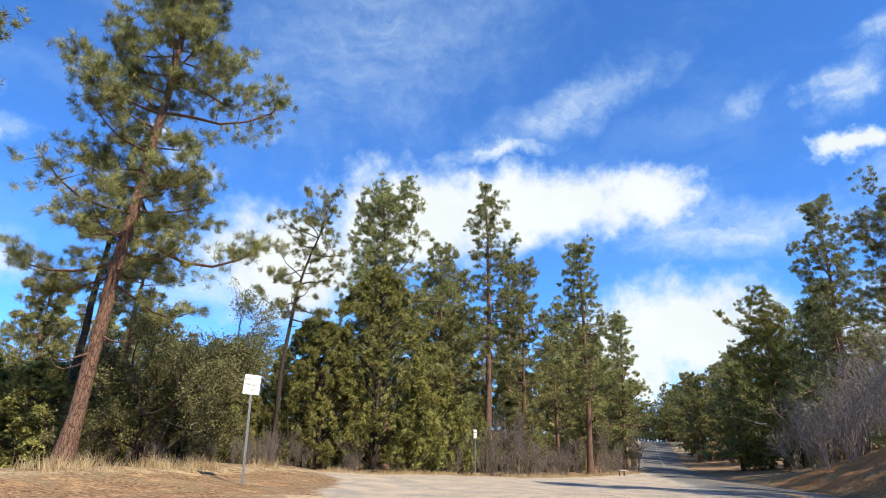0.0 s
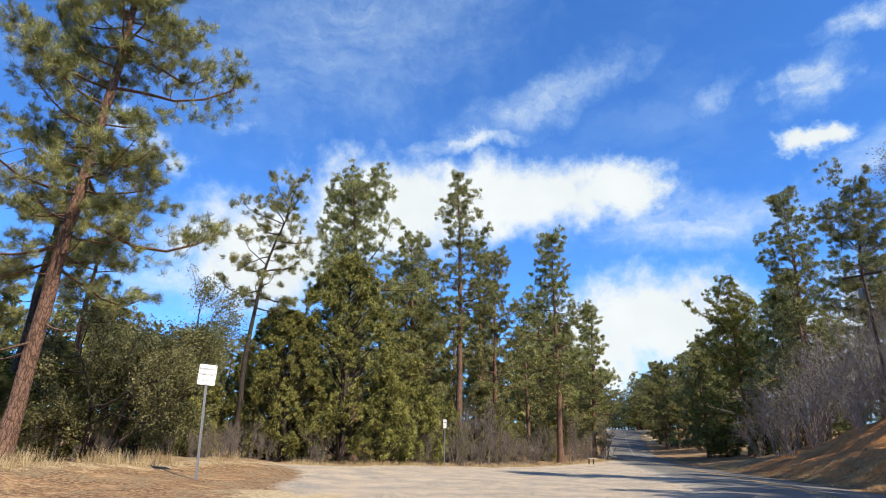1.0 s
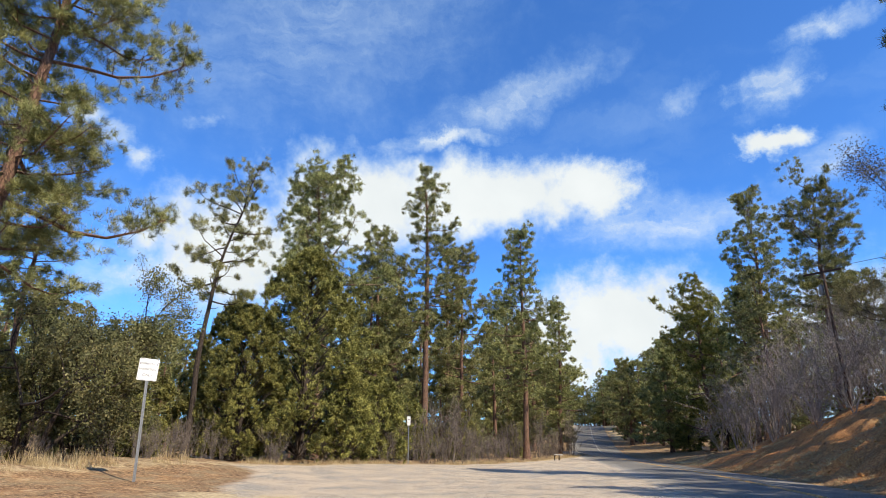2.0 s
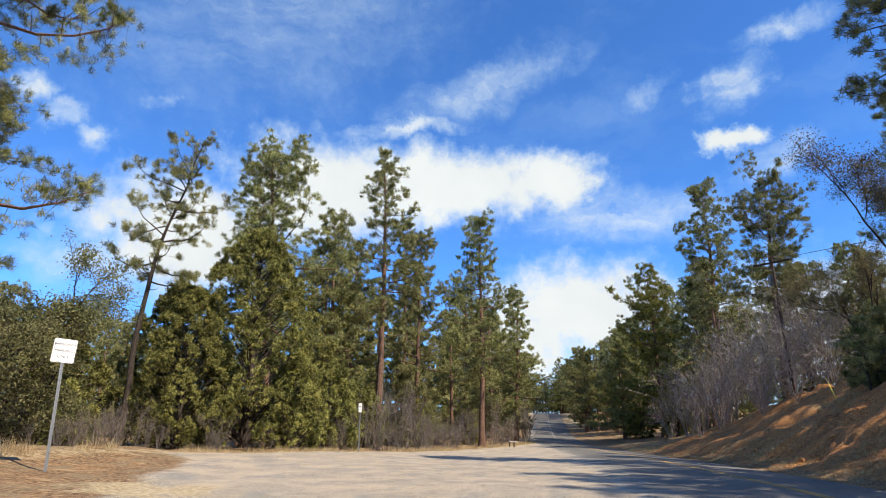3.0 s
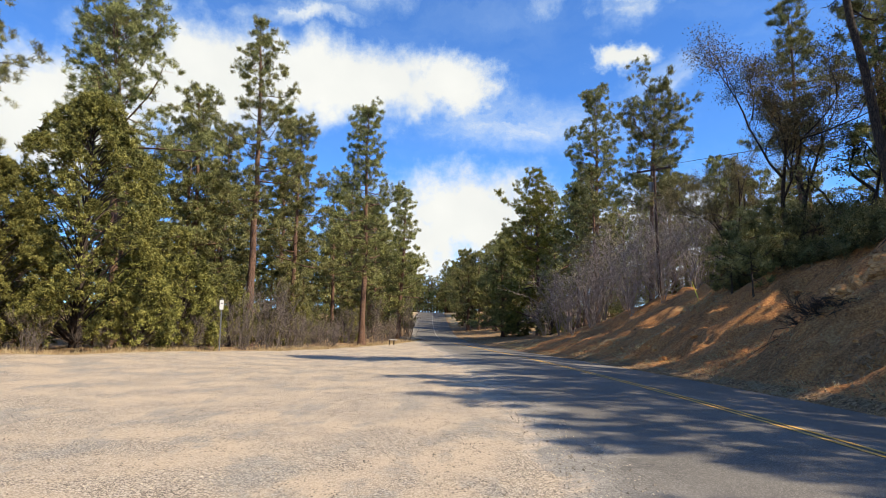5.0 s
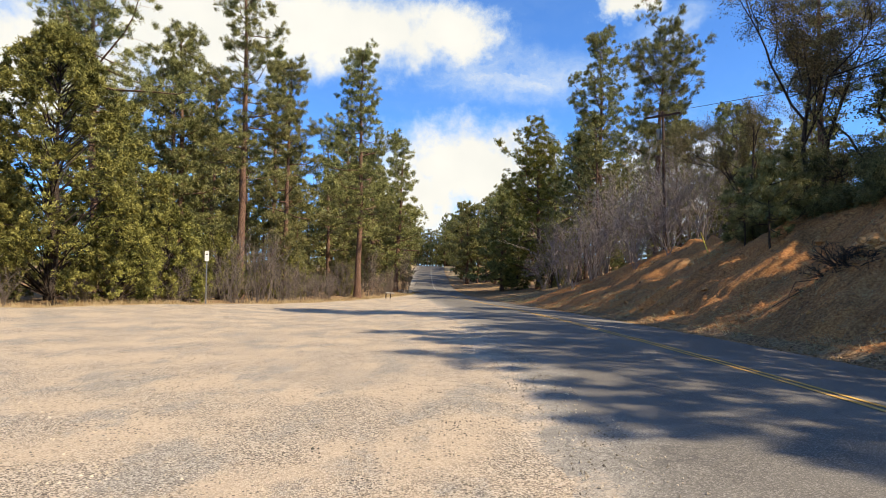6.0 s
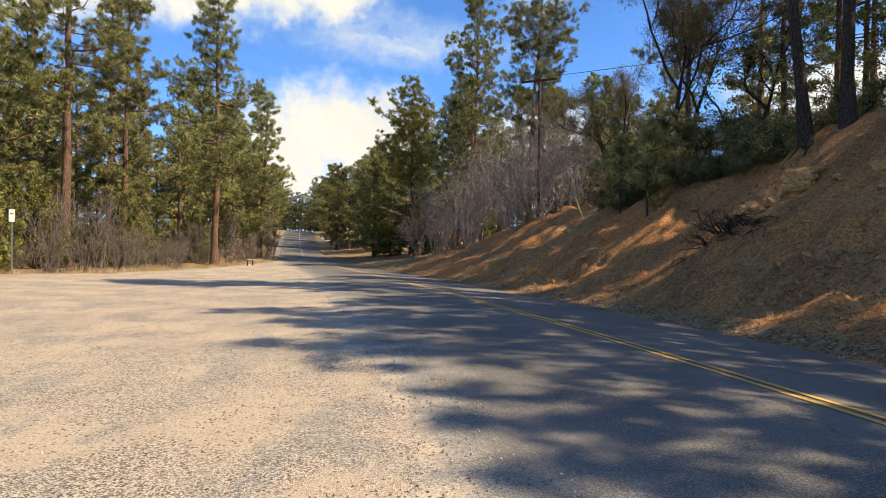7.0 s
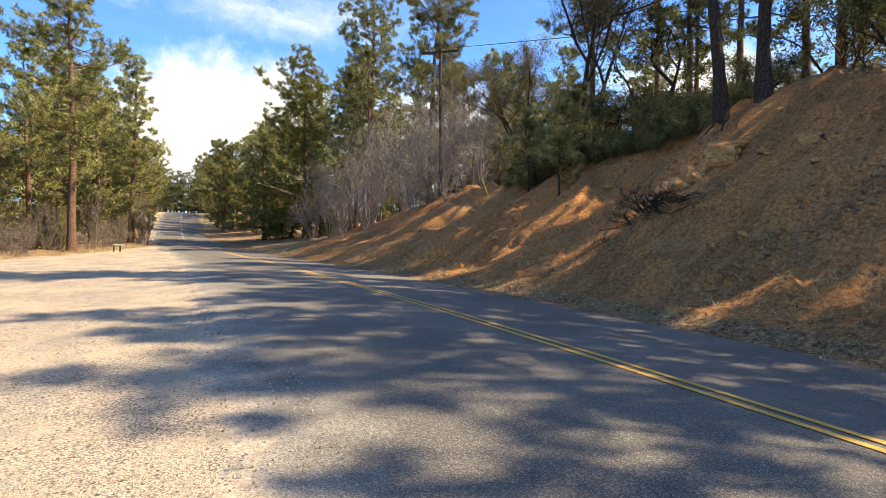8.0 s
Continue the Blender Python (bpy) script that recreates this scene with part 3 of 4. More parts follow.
def pine_shapes(seed, h, r0, crown0, rad, n_br, lean=(0.0, 0.0), curve=1.3, blades=20, blen=0.42, bwid=0.045, spread=1.0, per_m=3.2, up=0.55, top=0.25, low=0.7, dead=6, sides=8, m=5, ls=4, tuft=0.07, gaps=0.45):
    """Trunk and crown of a pine: a tapered trunk, whorled limbs that turn up at their ends, tufts of needles."""
    rng = np.random.default_rng(seed)
    bole, wood, green = Shape(), Shape(), Shape()
    k = 16
    t = np.linspace(0, 1, k)
    wob = np.cumsum(rng.normal(0, 0.012 * h / k * 3, (k, 2)), 0)
    spine = np.stack([lean[0] * t ** curve + wob[:, 0], lean[1] * t ** curve + wob[:, 1], h * t], -1)
    spine[0, :2] = 0
    rad_t = r0 * ((1 - t) ** 0.75 * 0.95 + 0.05) * (1 + 0.45 * np.exp(-t * h / 0.5))
    pts = np.vstack([[0, 0, -1.3], spine])
    bole.tube(pts, np.hstack([[rad_t[0] * 1.1], rad_t]), sides)

    ph = rng.uniform(0, 6.28, 3)

    def on(u):
        return np.array([np.interp(u, t, spine[:, a]) for a in range(3)])

    for i in range(n_br + dead):
        bare = i >= n_br
        if bare:
            u = rng.uniform(max(0.12, crown0 - 0.25), crown0 + 0.1)
        else:
            u = crown0 + (0.985 - crown0) * ((i + rng.uniform(0, 1)) / n_br) ** 0.9
        q = np.clip((u - crown0) / (1 - crown0), 0, 1)
        reach = rad * (low + (1 - low) * min(1, q / 0.35)) * (1 - q) ** 0.62 + rad * top * q
        az = i * 2.399 + rng.uniform(-0.5, 0.5)
        uneven = 1 + 0.30 * math.sin(2 * az + 11 * u + ph[0]) + 0.22 * math.sin(26 * u + ph[1]) + 0.20 * math.sin(3 * az - 17 * u + ph[2])
        L = reach * rng.uniform(0.55, 1.2) * (0.5 if bare else uneven)
        el = math.radians(-16 + 62 * q ** 1.3 + rng.uniform(-14, 14)) - (0.2 if bare else 0)
        # bare windows in the crown
        if not bare and q < 0.9 and rng.uniform() < gaps * (1.2 - uneven):
            L *= 0.45
            bare = rng.uniform() < 0.6
        d = np.array([math.cos(az) * math.cos(el), math.sin(az) * math.cos(el), math.sin(el)])
        p = [on(u)]
        for s in range(m):
            d = unit(d + np.array([0, 0, 0.16 * up * s]) + rng.normal(0, 0.13, 3))
            p.append(p[-1] + d * L / m)
        p = np.array(p)
        br = max(0.014, 0.022 + 0.013 * L) * (1.1 - 0.5 * q)
        wood.tube(p, br * np.linspace(1, 0.25, m + 1), ls)
        if bare:
            continue
        # tufts sit in clumps towards the ends of short side twigs
        side = unit(np.cross(d, (0, 0, 1)))
        heads = max(2, int(L * per_m * 0.62))
        th = 1 - 0.72 * rng.uniform(0, 1, heads) ** 1.3
        th[0] = 1.0
        seg = np.minimum((th * m).astype(int), m - 1)
        c = p[seg] + (p[seg + 1] - p[seg]) * (th * m - seg)[:, None]
        ends = c + side[None] * (np.clip(rng.normal(0, 1, heads), -1.4, 1.4) * (1.15 - 0.5 * th))[:, None] * 0.26 * L * spread + rng.normal(0, 0.10, (heads, 3)) + np.array([0, 0, 0.10])
        wood.blades(c, ends - c + 1e-4, np.linalg.norm(ends - c, axis=1), 0.035, rng)
        k2 = 3
        tip = np.repeat(ends, k2, 0) + rng.normal(0, 1, (heads * k2, 3)) * np.array([0.26, 0.26, 0.13]) * min(1.0, 0.45 + 0.14 * L)
        base = np.repeat(tip, blades, 0) + rng.normal(0, tuft, (heads * k2 * blades, 3))
        way = rng.normal(size=base.shape) + np.repeat(np.repeat((ends - c) * 0.6, k2, 0) + unit(d) * 0.5 + np.array([0, 0, 0.35]), blades, 0)
        green.blades(base, way, blen * rng.uniform(0.6, 1.2, len(base)), bwid, rng)
    return bole, green, wood


def tree(name, shapes, wood_mat, green_mat, label, x, y, turn=0.0, group="", crown="crown", category="tree"):
    root = new(name)
    root.empty_display_size = 0.3
    put("trunk", shapes[0], wood_mat, root, smooth=True)
    if len(shapes) > 2:
        put("branchwork", shapes[2], wood_mat, root)["kind"] = "stuff"
    if shapes[1].n:
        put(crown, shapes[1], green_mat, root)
    root.matrix_world = pose(x, y, ground_at(x, y), 0, 0, turn)
    return tagged(root, label, category, group)


def limb_shapes(seed, stems, h, spread, r0, depth, leaf=0.0, leaf_n=10, leaf_spread=0.25, gnarl=0.35, fork=3, rise=0.25, thin=0.005, split=0.62):
    """Branching trees and shrubs: stems that fork again and again, with leaves round the last twigs."""
    rng = np.random.default_rng(seed)
    wood, green = Shape(), Shape()
    tips, fine = [], []

    def grow(p, d, L, r, k):
        m = 4 if k == depth else (3 if k > 1 else 2)
        if k == 0:
            e = p + unit(d + rng.normal(0, 0.2, 3)) * L
            fine.append((p, e, r))
            tips.extend([(p + e) / 2, e])
            return
        pts = [p]
        for _ in range(m):
            d = unit(d + rng.normal(0, gnarl * 0.5, 3) + np.array([0, 0, rise * 0.3]))
            pts.append(pts[-1] + d * L / m)
        wood.tube(np.array(pts), np.linspace(r, r * 0.62, m + 1), 6 if k == depth else (4 if k > 1 else 3))
        if k <= 1:
            tips.extend(pts[1:])
        for f in range(fork if k > 1 else fork + 1):
            q = pts[-1] if f < 2 else pts[rng.integers(1, m)]
            dd = unit(d + rng.normal(0, 0.62, 3) + np.array([0, 0, rise * 0.4]))
            grow(q, dd, L * split * rng.uniform(0.75, 1.25), max(thin, r * 0.58), k - 1)

    for s in range(stems):
        a = s * 2.4 + rng.uniform(-0.4, 0.4)
        o = rng.uniform(0, 0.5) * min(1.0, spread) if stems > 1 else 0
        d = unit(np.array([math.cos(a) * spread, math.sin(a) * spread, 1.0]) + rng.normal(0, 0.12, 3))
        grow(np.array([math.cos(a) * o, math.sin(a) * o, -0.15]), d, h * 0.42 * rng.uniform(0.8, 1.15), r0 * rng.uniform(0.7, 1.1), depth)
    a, b = np.array([f[0] for f in fine]), np.array([f[1] for f in fine])
    wood.blades(a, b - a, np.linalg.norm(b - a, axis=1), 2.4 * np.array([f[2] for f in fine]), rng)
    if leaf:
        c = np.repeat(np.array(tips), leaf_n, 0)
        green.leaves(c + rng.normal(0, leaf_spread, c.shape), leaf, rng)
    return wood, green


def juniper_shapes(seed, h, rad, lumps, sprays=13, blades=22, blen=0.34, bwid=0.10):
    """A dense juniper: many uneven lumps of short sprays from the ground up, with dark gaps between."""
    rng = np.random.default_rng(seed)
    bole, wood, green = Shape(), Shape(), Shape()
    bole.tube(np.array([[0, 0, -0.3], [0.05, 0, h * 0.3], [0.0, 0.1, h * 0.6], [0.1, 0, h * 0.93]]), [0.07 * rad, 0.055 * rad, 0.08, 0.02], 7)
    for i in range(lumps):
        u = (i + rng.uniform(0, 1)) / lumps
        env = rad * (math.sin(math.pi * min(1, 0.20 + 0.80 * u) ** 0.9) ** 0.7) * rng.uniform(0.55, 1.12)
        a = i * 2.399 + rng.uniform(-0.5, 0.5)
        q = np.array([math.cos(a) * env, math.sin(a) * env, h * (0.04 + 0.93 * u)])
        lr = rng.uniform(0.35, 0.85) * (0.48 + 0.12 * rad) * (1.15 - 0.45 * u)
        wood.tube(np.array([[0, 0, max(0.1, q[2] - env * 0.7)], q * np.array([0.6, 0.6, 1]) + [0, 0, -0.2], q]), [0.05, 0.03, 0.01], 3)
        d = rng.normal(size=(sprays, 3)) + np.array([math.cos(a) * 0.6, math.sin(a) * 0.6, 0.45])
        d /= np.linalg.norm(d, axis=1)[:, None]
        c = q + d * lr * rng.uniform(0.55, 1.15, (sprays, 1)) * np.array([1, 1, 1.25])
        n = sprays * blades
        base = np.repeat(c, blades, 0) + rng.normal(0, 0.075, (n, 3))
        green.blades(base, rng.normal(0, 1.0, (n, 3)) + np.repeat(d, blades, 0) * 0.5 + np.array([0, 0, 0.3]), blen * rng.uniform(0.5, 1.25, n), bwid, rng)
    return bole, green, wood


PINE_LABEL = "tall ponderosa pine with reddish bark and olive needles"


def lone_pine(label, x, y, seed, h, r0, crown0, rad, n_br, mat=None, bark=None, **kw):
    return tree("pine", pine_shapes(seed, h, r0, crown0, rad, n_br, **kw), bark or M_BARK, mat or M_NEEDLE, label, x, y)


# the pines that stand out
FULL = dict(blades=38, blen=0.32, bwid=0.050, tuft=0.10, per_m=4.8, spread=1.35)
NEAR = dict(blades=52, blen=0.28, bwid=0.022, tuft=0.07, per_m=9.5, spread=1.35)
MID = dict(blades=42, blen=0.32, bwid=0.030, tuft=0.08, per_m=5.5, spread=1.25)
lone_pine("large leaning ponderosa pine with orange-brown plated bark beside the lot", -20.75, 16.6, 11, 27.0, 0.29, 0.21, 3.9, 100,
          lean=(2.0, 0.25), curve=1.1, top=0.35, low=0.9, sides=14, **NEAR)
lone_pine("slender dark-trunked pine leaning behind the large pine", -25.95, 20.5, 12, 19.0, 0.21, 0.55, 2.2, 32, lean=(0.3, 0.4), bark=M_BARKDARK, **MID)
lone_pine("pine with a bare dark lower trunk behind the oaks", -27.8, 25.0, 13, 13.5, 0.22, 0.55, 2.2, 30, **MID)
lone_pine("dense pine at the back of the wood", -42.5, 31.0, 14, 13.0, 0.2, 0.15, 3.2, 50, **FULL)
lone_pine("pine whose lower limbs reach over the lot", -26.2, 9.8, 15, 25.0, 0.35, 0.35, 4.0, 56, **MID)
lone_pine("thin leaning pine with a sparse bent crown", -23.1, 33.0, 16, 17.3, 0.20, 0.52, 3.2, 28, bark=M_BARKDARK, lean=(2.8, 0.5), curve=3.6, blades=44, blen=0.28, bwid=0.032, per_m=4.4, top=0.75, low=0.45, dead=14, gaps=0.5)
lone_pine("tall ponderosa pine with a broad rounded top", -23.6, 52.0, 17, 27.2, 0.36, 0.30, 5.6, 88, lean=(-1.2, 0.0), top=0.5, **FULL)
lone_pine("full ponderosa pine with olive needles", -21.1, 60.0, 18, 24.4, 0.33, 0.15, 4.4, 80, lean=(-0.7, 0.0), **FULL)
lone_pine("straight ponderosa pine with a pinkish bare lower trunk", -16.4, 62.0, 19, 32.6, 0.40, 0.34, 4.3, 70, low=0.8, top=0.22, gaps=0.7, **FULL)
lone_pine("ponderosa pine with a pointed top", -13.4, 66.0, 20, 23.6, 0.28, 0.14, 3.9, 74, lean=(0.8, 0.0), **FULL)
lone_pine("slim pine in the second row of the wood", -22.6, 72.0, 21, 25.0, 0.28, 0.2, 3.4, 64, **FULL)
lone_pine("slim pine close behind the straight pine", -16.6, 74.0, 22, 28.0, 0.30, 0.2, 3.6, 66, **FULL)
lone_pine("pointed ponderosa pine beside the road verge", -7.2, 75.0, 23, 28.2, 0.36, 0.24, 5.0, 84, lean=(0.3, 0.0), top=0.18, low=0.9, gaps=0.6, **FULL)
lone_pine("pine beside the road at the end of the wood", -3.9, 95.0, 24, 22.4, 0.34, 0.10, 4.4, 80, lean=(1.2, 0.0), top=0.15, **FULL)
lone_pine("young pine at the foot of the hill", 8.8, 125.0, 25, 16.0, 0.3, 0.10, 4.0, 70, top=0.15, **FULL)
lone_pine("dark pine beside the road verge", 12.6, 100.0, 26, 14.5, 0.3, 0.05, 4.4, 80, low=1.0, **FULL)
lone_pine("broad bright pine beside the road", 16.8, 92.0, 27, 23.3, 0.36, 0.06, 6.0, 100, mat=M_NEEDLE_DRY, low=1.0, **FULL)
lone_pine("tall dark pine above the bare shrubs", 22.7, 82.0, 28, 32.0, 0.42, 0.24, 5.6, 90, **FULL)
lone_pine("tall pine with a round top beside the power pole", 23.6, 66.0, 29, 25.0, 0.34, 0.42, 4.6, 66, lean=(1.2, 0.0), top=0.4, **FULL)
lone_pine("pine with a high crown on top of the bank", 25.0, 43.0, 30, 18.0, 0.22, 0.40, 2.7, 46, **MID)
lone_pine("dark-trunked pine with spreading roots on the bank", 19.4, 29.0, 31, 22.0, 0.215, 0.42, 3.3, 60, bark=M_BARKDARK, lean=(-3.3, 0.4), curve=1.05, sides=12, **MID)
lone_pine("thick dark pine trunk on top of the bank", 20.0, 27.8, 32, 25.0, 0.22, 0.58, 3.6, 46, bark=M_BARKDARK, lean=(-0.6, 0.2), sides=12, **MID)
lone_pine("grey slender pine trunk on the bank", 34.0, 47.0, 33, 22.0, 0.26, 0.66, 2.8, 36, **MID)
lone_pine("slender pine on top of the bank", 26.3, 34.0, 34, 20.0, 0.17, 0.64, 2.6, 32, **MID)

# repeats in the wood, built once and copied
grove = [tree("pine", pine_shapes(40 + i, h, 0.28, c0, rad, nb, blades=14, blen=0.40, bwid=0.12, per_m=2.9, tuft=0.13, m=3, ls=3, dead=4, low=0.9), M_BARK, M_NEEDLE, PINE_LABEL, x, y, group="pines in the wood")
         for i, (h, c0, rad, nb, x, y) in enumerate(((20, 0.25, 3.6, 58, -30.5, 66), (20, 0.04, 3.4, 64, -34, 78), (20, 0.12, 3.9, 62, 30.5, 96), (20, 0.32, 3.0, 50, -12, 84), (20, 0.52, 3.8, 50, 31.0, 32.0)))]
rng = random.Random(5)


def ceiling_of_view(x, y):
    """How tall a tree may grow there for the open sky to stay open."""
    a, d = math.degrees(math.atan2(x - 0.5, y - 6)), math.hypot(x - 0.5, y - 6)
    tan = np.interp(a, [-75, -50, -36, -30, -26, -18, -6, -3, 3, 6, 12, 20, 28, 36, 45, 60], [0.22, 0.20, 0.14, 0.12, 0.30, 0.33, 0.25, 0.13, 0.11, 0.14, 0.22, 0.32, 0.26, 0.20, 0.20, 0.32])
    return d * tan + 1.4 - ground_at(x, y)


def scatter(things, boxes, lo, hi, gap, keep):
    done = list(keep)
    for x0, x1, y0, y1, n in boxes:
        tries = 0
        while n > 0 and tries < 4000:
            tries += 1
            x, y = rng.uniform(x0, x1), rng.uniform(y0, y1)
            c = float(road_c(np.array(y)))
            if -5.5 < x - c < 7 or (x < c and x > float(along(LOT_LEFT, y)) - 1.5) or any((x - a) ** 2 + (y - b) ** 2 < gap * gap for a, b in done):
                continue
            h = min(rng.uniform(lo, hi), ceiling_of_view(x, y))
            if h < lo * 0.4:
                continue
            done.append((x, y))
            n -= 1
            k = h / 20
            copy_thing(rng.choice(things), pose(x, y, ground_at(x, y), 0, 0, rng.uniform(0, 360)) @ Matrix.Diagonal((max(k, 0.45), max(k, 0.45), k, 1)))
    return done


taken = scatter(grove[:4], ((-70, -24, 36, 60, 22), (-75, -16, 60, 120, 44), (-30, -3, 96, 210, 34), (8, 40, 112, 215, 36), (20, 60, 62, 115, 24), (34, 70, 40, 62, 7), (-30, 45, 230, 330, 46), (30, 50, 18, 34, 4)), 15, 28, 3.2,
                [(-20.6, 16.4), (-22.9, 32.6), (-27.6, 57), (-18.2, 66.9), (-8.7, 91.1), (20.1, 29.5), (20.5, 28)])
for i in range(46):
    x, y, h = -20 + 1.0 * i, 208 + 7 * (i % 3), 9 + 4 * ((i * 7) % 5) / 4 + 0.12 * abs(i - 22)
    copy_thing(grove[1 + i % 2], pose(x, y, ground_at(x, y), 0, 0, 40 * i) @ Matrix.Diagonal((0.95, 0.95, h / 20, 1)))
for i, (x, y, h) in enumerate(((25, 63, 7), (28, 60, 8), (31, 66, 11), (35, 61, 11), (24, 75, 13), (30, 77, 17), (36, 72, 18), (40, 66, 17), (27, 54, 7), (33, 54, 9), (22, 92, 14), (27, 90, 17), (45, 60, 16), (39, 52, 14), (23, 70, 6))):
    copy_thing(grove[1 + i % 2], pose(x, y, ground_at(x, y), 0, 0, 70 * i) @ Matrix.Diagonal((0.8, 0.8, h / 20, 1)))
# the pines beside the start of the walk, which shade the road
for x, y, h in ((19, 16, 17), (23, 9, 19), (25, -3, 20), (19.5, 5.5, 13), (21, -11, 18), (30, 14, 20), (34, 2, 21), (28, 21, 22), (26.5, 15, 20), (17.5, 8.5, 13), (16.5, 11.5, 10), (21.5, 13.5, 17), (18.5, 2.5, 13), (24.2, 18.3, 17)):
    copy_thing(grove[0], pose(x, y, ground_at(x, y), 0, 0, x * 50) @ Matrix.Scale(h / 20, 4))

for x, y, h in ((33.5, 38.0, 17), (36, 30, 18)):
    copy_thing(grove[4], pose(x, y, ground_at(x, y), 0, 0, x * 50) @ Matrix.Diagonal((0.85, 0.85, h / 20, 1)))

# slim pines on top of the bank, which keep its slope in shade
for i, (x, y, h) in enumerate(((25.5, 30.0, 15), (28.0, 27.6, 16), (24.4, 35.0, 12), (28.6, 34.4, 15), (22.6, 20.8, 14), (26.4, 24.4, 14), (30.4, 40.0, 14))):
    copy_thing(grove[(0, 3)[i % 2]], pose(x, y, ground_at(x, y), 0, 0, x * 70) @ Matrix.Diagonal((0.62, 0.62, h / 20, 1)))

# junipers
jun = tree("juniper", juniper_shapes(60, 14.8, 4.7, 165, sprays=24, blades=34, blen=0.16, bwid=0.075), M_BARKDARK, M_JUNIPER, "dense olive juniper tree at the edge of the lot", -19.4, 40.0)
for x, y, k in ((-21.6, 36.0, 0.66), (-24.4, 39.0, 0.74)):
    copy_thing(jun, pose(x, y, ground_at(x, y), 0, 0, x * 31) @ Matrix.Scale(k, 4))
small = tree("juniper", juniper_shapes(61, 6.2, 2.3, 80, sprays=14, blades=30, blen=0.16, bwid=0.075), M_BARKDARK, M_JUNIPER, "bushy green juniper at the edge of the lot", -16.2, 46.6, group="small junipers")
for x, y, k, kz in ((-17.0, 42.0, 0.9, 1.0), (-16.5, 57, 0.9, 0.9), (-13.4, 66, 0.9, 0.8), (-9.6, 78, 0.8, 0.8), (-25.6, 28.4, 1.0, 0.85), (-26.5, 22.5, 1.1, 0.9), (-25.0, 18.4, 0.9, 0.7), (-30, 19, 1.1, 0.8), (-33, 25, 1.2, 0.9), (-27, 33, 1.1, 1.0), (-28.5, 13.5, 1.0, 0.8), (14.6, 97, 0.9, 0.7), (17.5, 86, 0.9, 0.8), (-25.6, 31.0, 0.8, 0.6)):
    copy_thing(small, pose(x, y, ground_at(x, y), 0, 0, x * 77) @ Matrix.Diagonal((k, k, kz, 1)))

# oaks
OAK = "scrubby grey-green oak with crooked dark limbs"
tree("oak", limb_shapes(70, 4, 6.6, 0.6, 0.13, 4, 0.06, 30, 0.2), M_BARKDARK, M_OAK, "dark scrub oak behind the lot", -22.4, 21.9, crown="leaves")
tree("oak", limb_shapes(71, 4, 9.6, 0.6, 0.13, 4, 0.06, 34, 0.2), M_BARKDARK, M_OAK, "rounded grey-green oak beside the sign", -23.4, 25.4, crown="leaves")
tree("oak", limb_shapes(172, 2, 11.8, 0.14, 0.22, 5, 0.05, 34, 0.26), M_BARKDARK, M_OAKBROWN, "large dark oak with half-bare brownish branches above the bank", 21.2, 39.4, crown="leaves")
tree("oak", limb_shapes(73, 1, 10.0, 0.2, 0.17, 4, 0.07, 9, 0.2), M_BARKDARK, M_OAK, "slim forked oak on top of the bank", 22.6, 36.6, crown="leaves")
copy_thing(bpy.data.objects["oak.002"], pose(24.8, 50.5, ground_at(24.8, 50.5), 0, 0, 250) @ Matrix.Scale(0.8, 4))
scrub = tree("oak", limb_shapes(74, 4, 3.8, 0.5, 0.06, 3, 0.06, 14, 0.17), M_BARKDARK, M_OAK, OAK, 23.5, 36.5, group="scrub oaks", crown="leaves")
for x, y, k in ((26, 38, 1.1), (28, 34, 1.0), (23.2, 30.5, 0.7), (26, 29, 1.2), (24.2, 25.6, 1.3), (22.2, 23.4, 1.0), (27, 24, 1.4), (31, 30, 1.4), (20.6, 36.2, 0.8), (34, 42, 1.5), (29, 47, 1.3), (23.5, 48, 1.0), (-24.2, 27.0, 1.1), (-23.0, 27.4, 0.8), (24.6, 20.5, 1.2), (20.9, 33.4, 0.6), (-23.4, 18.2, 0.8), (35, 36, 1.4)):
    copy_thing(scrub, pose(x, y, ground_at(x, y), 0, 0, x * 91) @ Matrix.Scale(k, 4))

crest = random.Random(8)
bush = tree("bush", limb_shapes(75, 10, 1.5, 1.1, 0.025, 3, 0.045, 9, 0.16, rise=0.1), M_BARKDARK, M_OAK, "low dark evergreen bush along the top of the bank", 18.6, 36.4, group="bushes on the bank", crown="leaves", category="bush")
for i in range(38):
    f = i / 37
    x, y = 18.9 + 1.2 * f + crest.uniform(-0.4, 1.4), 42 - 12.0 * f + crest.uniform(-0.5, 0.5)
    copy_thing(bush, pose(x, y, ground_at(x, y) - 0.1, 0, 0, i * 67) @ Matrix.Scale(crest.uniform(0.5, 1.0), 4))
dead = tree("dead_brush", limb_shapes(76, 16, 1.3, 1.3, 0.03, 3, gnarl=0.4, fork=3, rise=0.05, thin=0.009), M_BARKDARK, M_OAK, "heap of dead brown twigs below the rock ledge", 14.4, 27.2, group="dead brush on the bank", category="brush")
for x, y, k in ((14.0, 27.5, 0.8), (14.9, 26.6, 0.9), (14.2, 26.6, 0.8), (13.6, 27.8, 0.5)):
    copy_thing(dead, pose(x, y, ground_at(x, y) - 0.05, 0, 0, x * 97) @ Matrix.Diagonal((k, k, 0.7 * k, 1)))

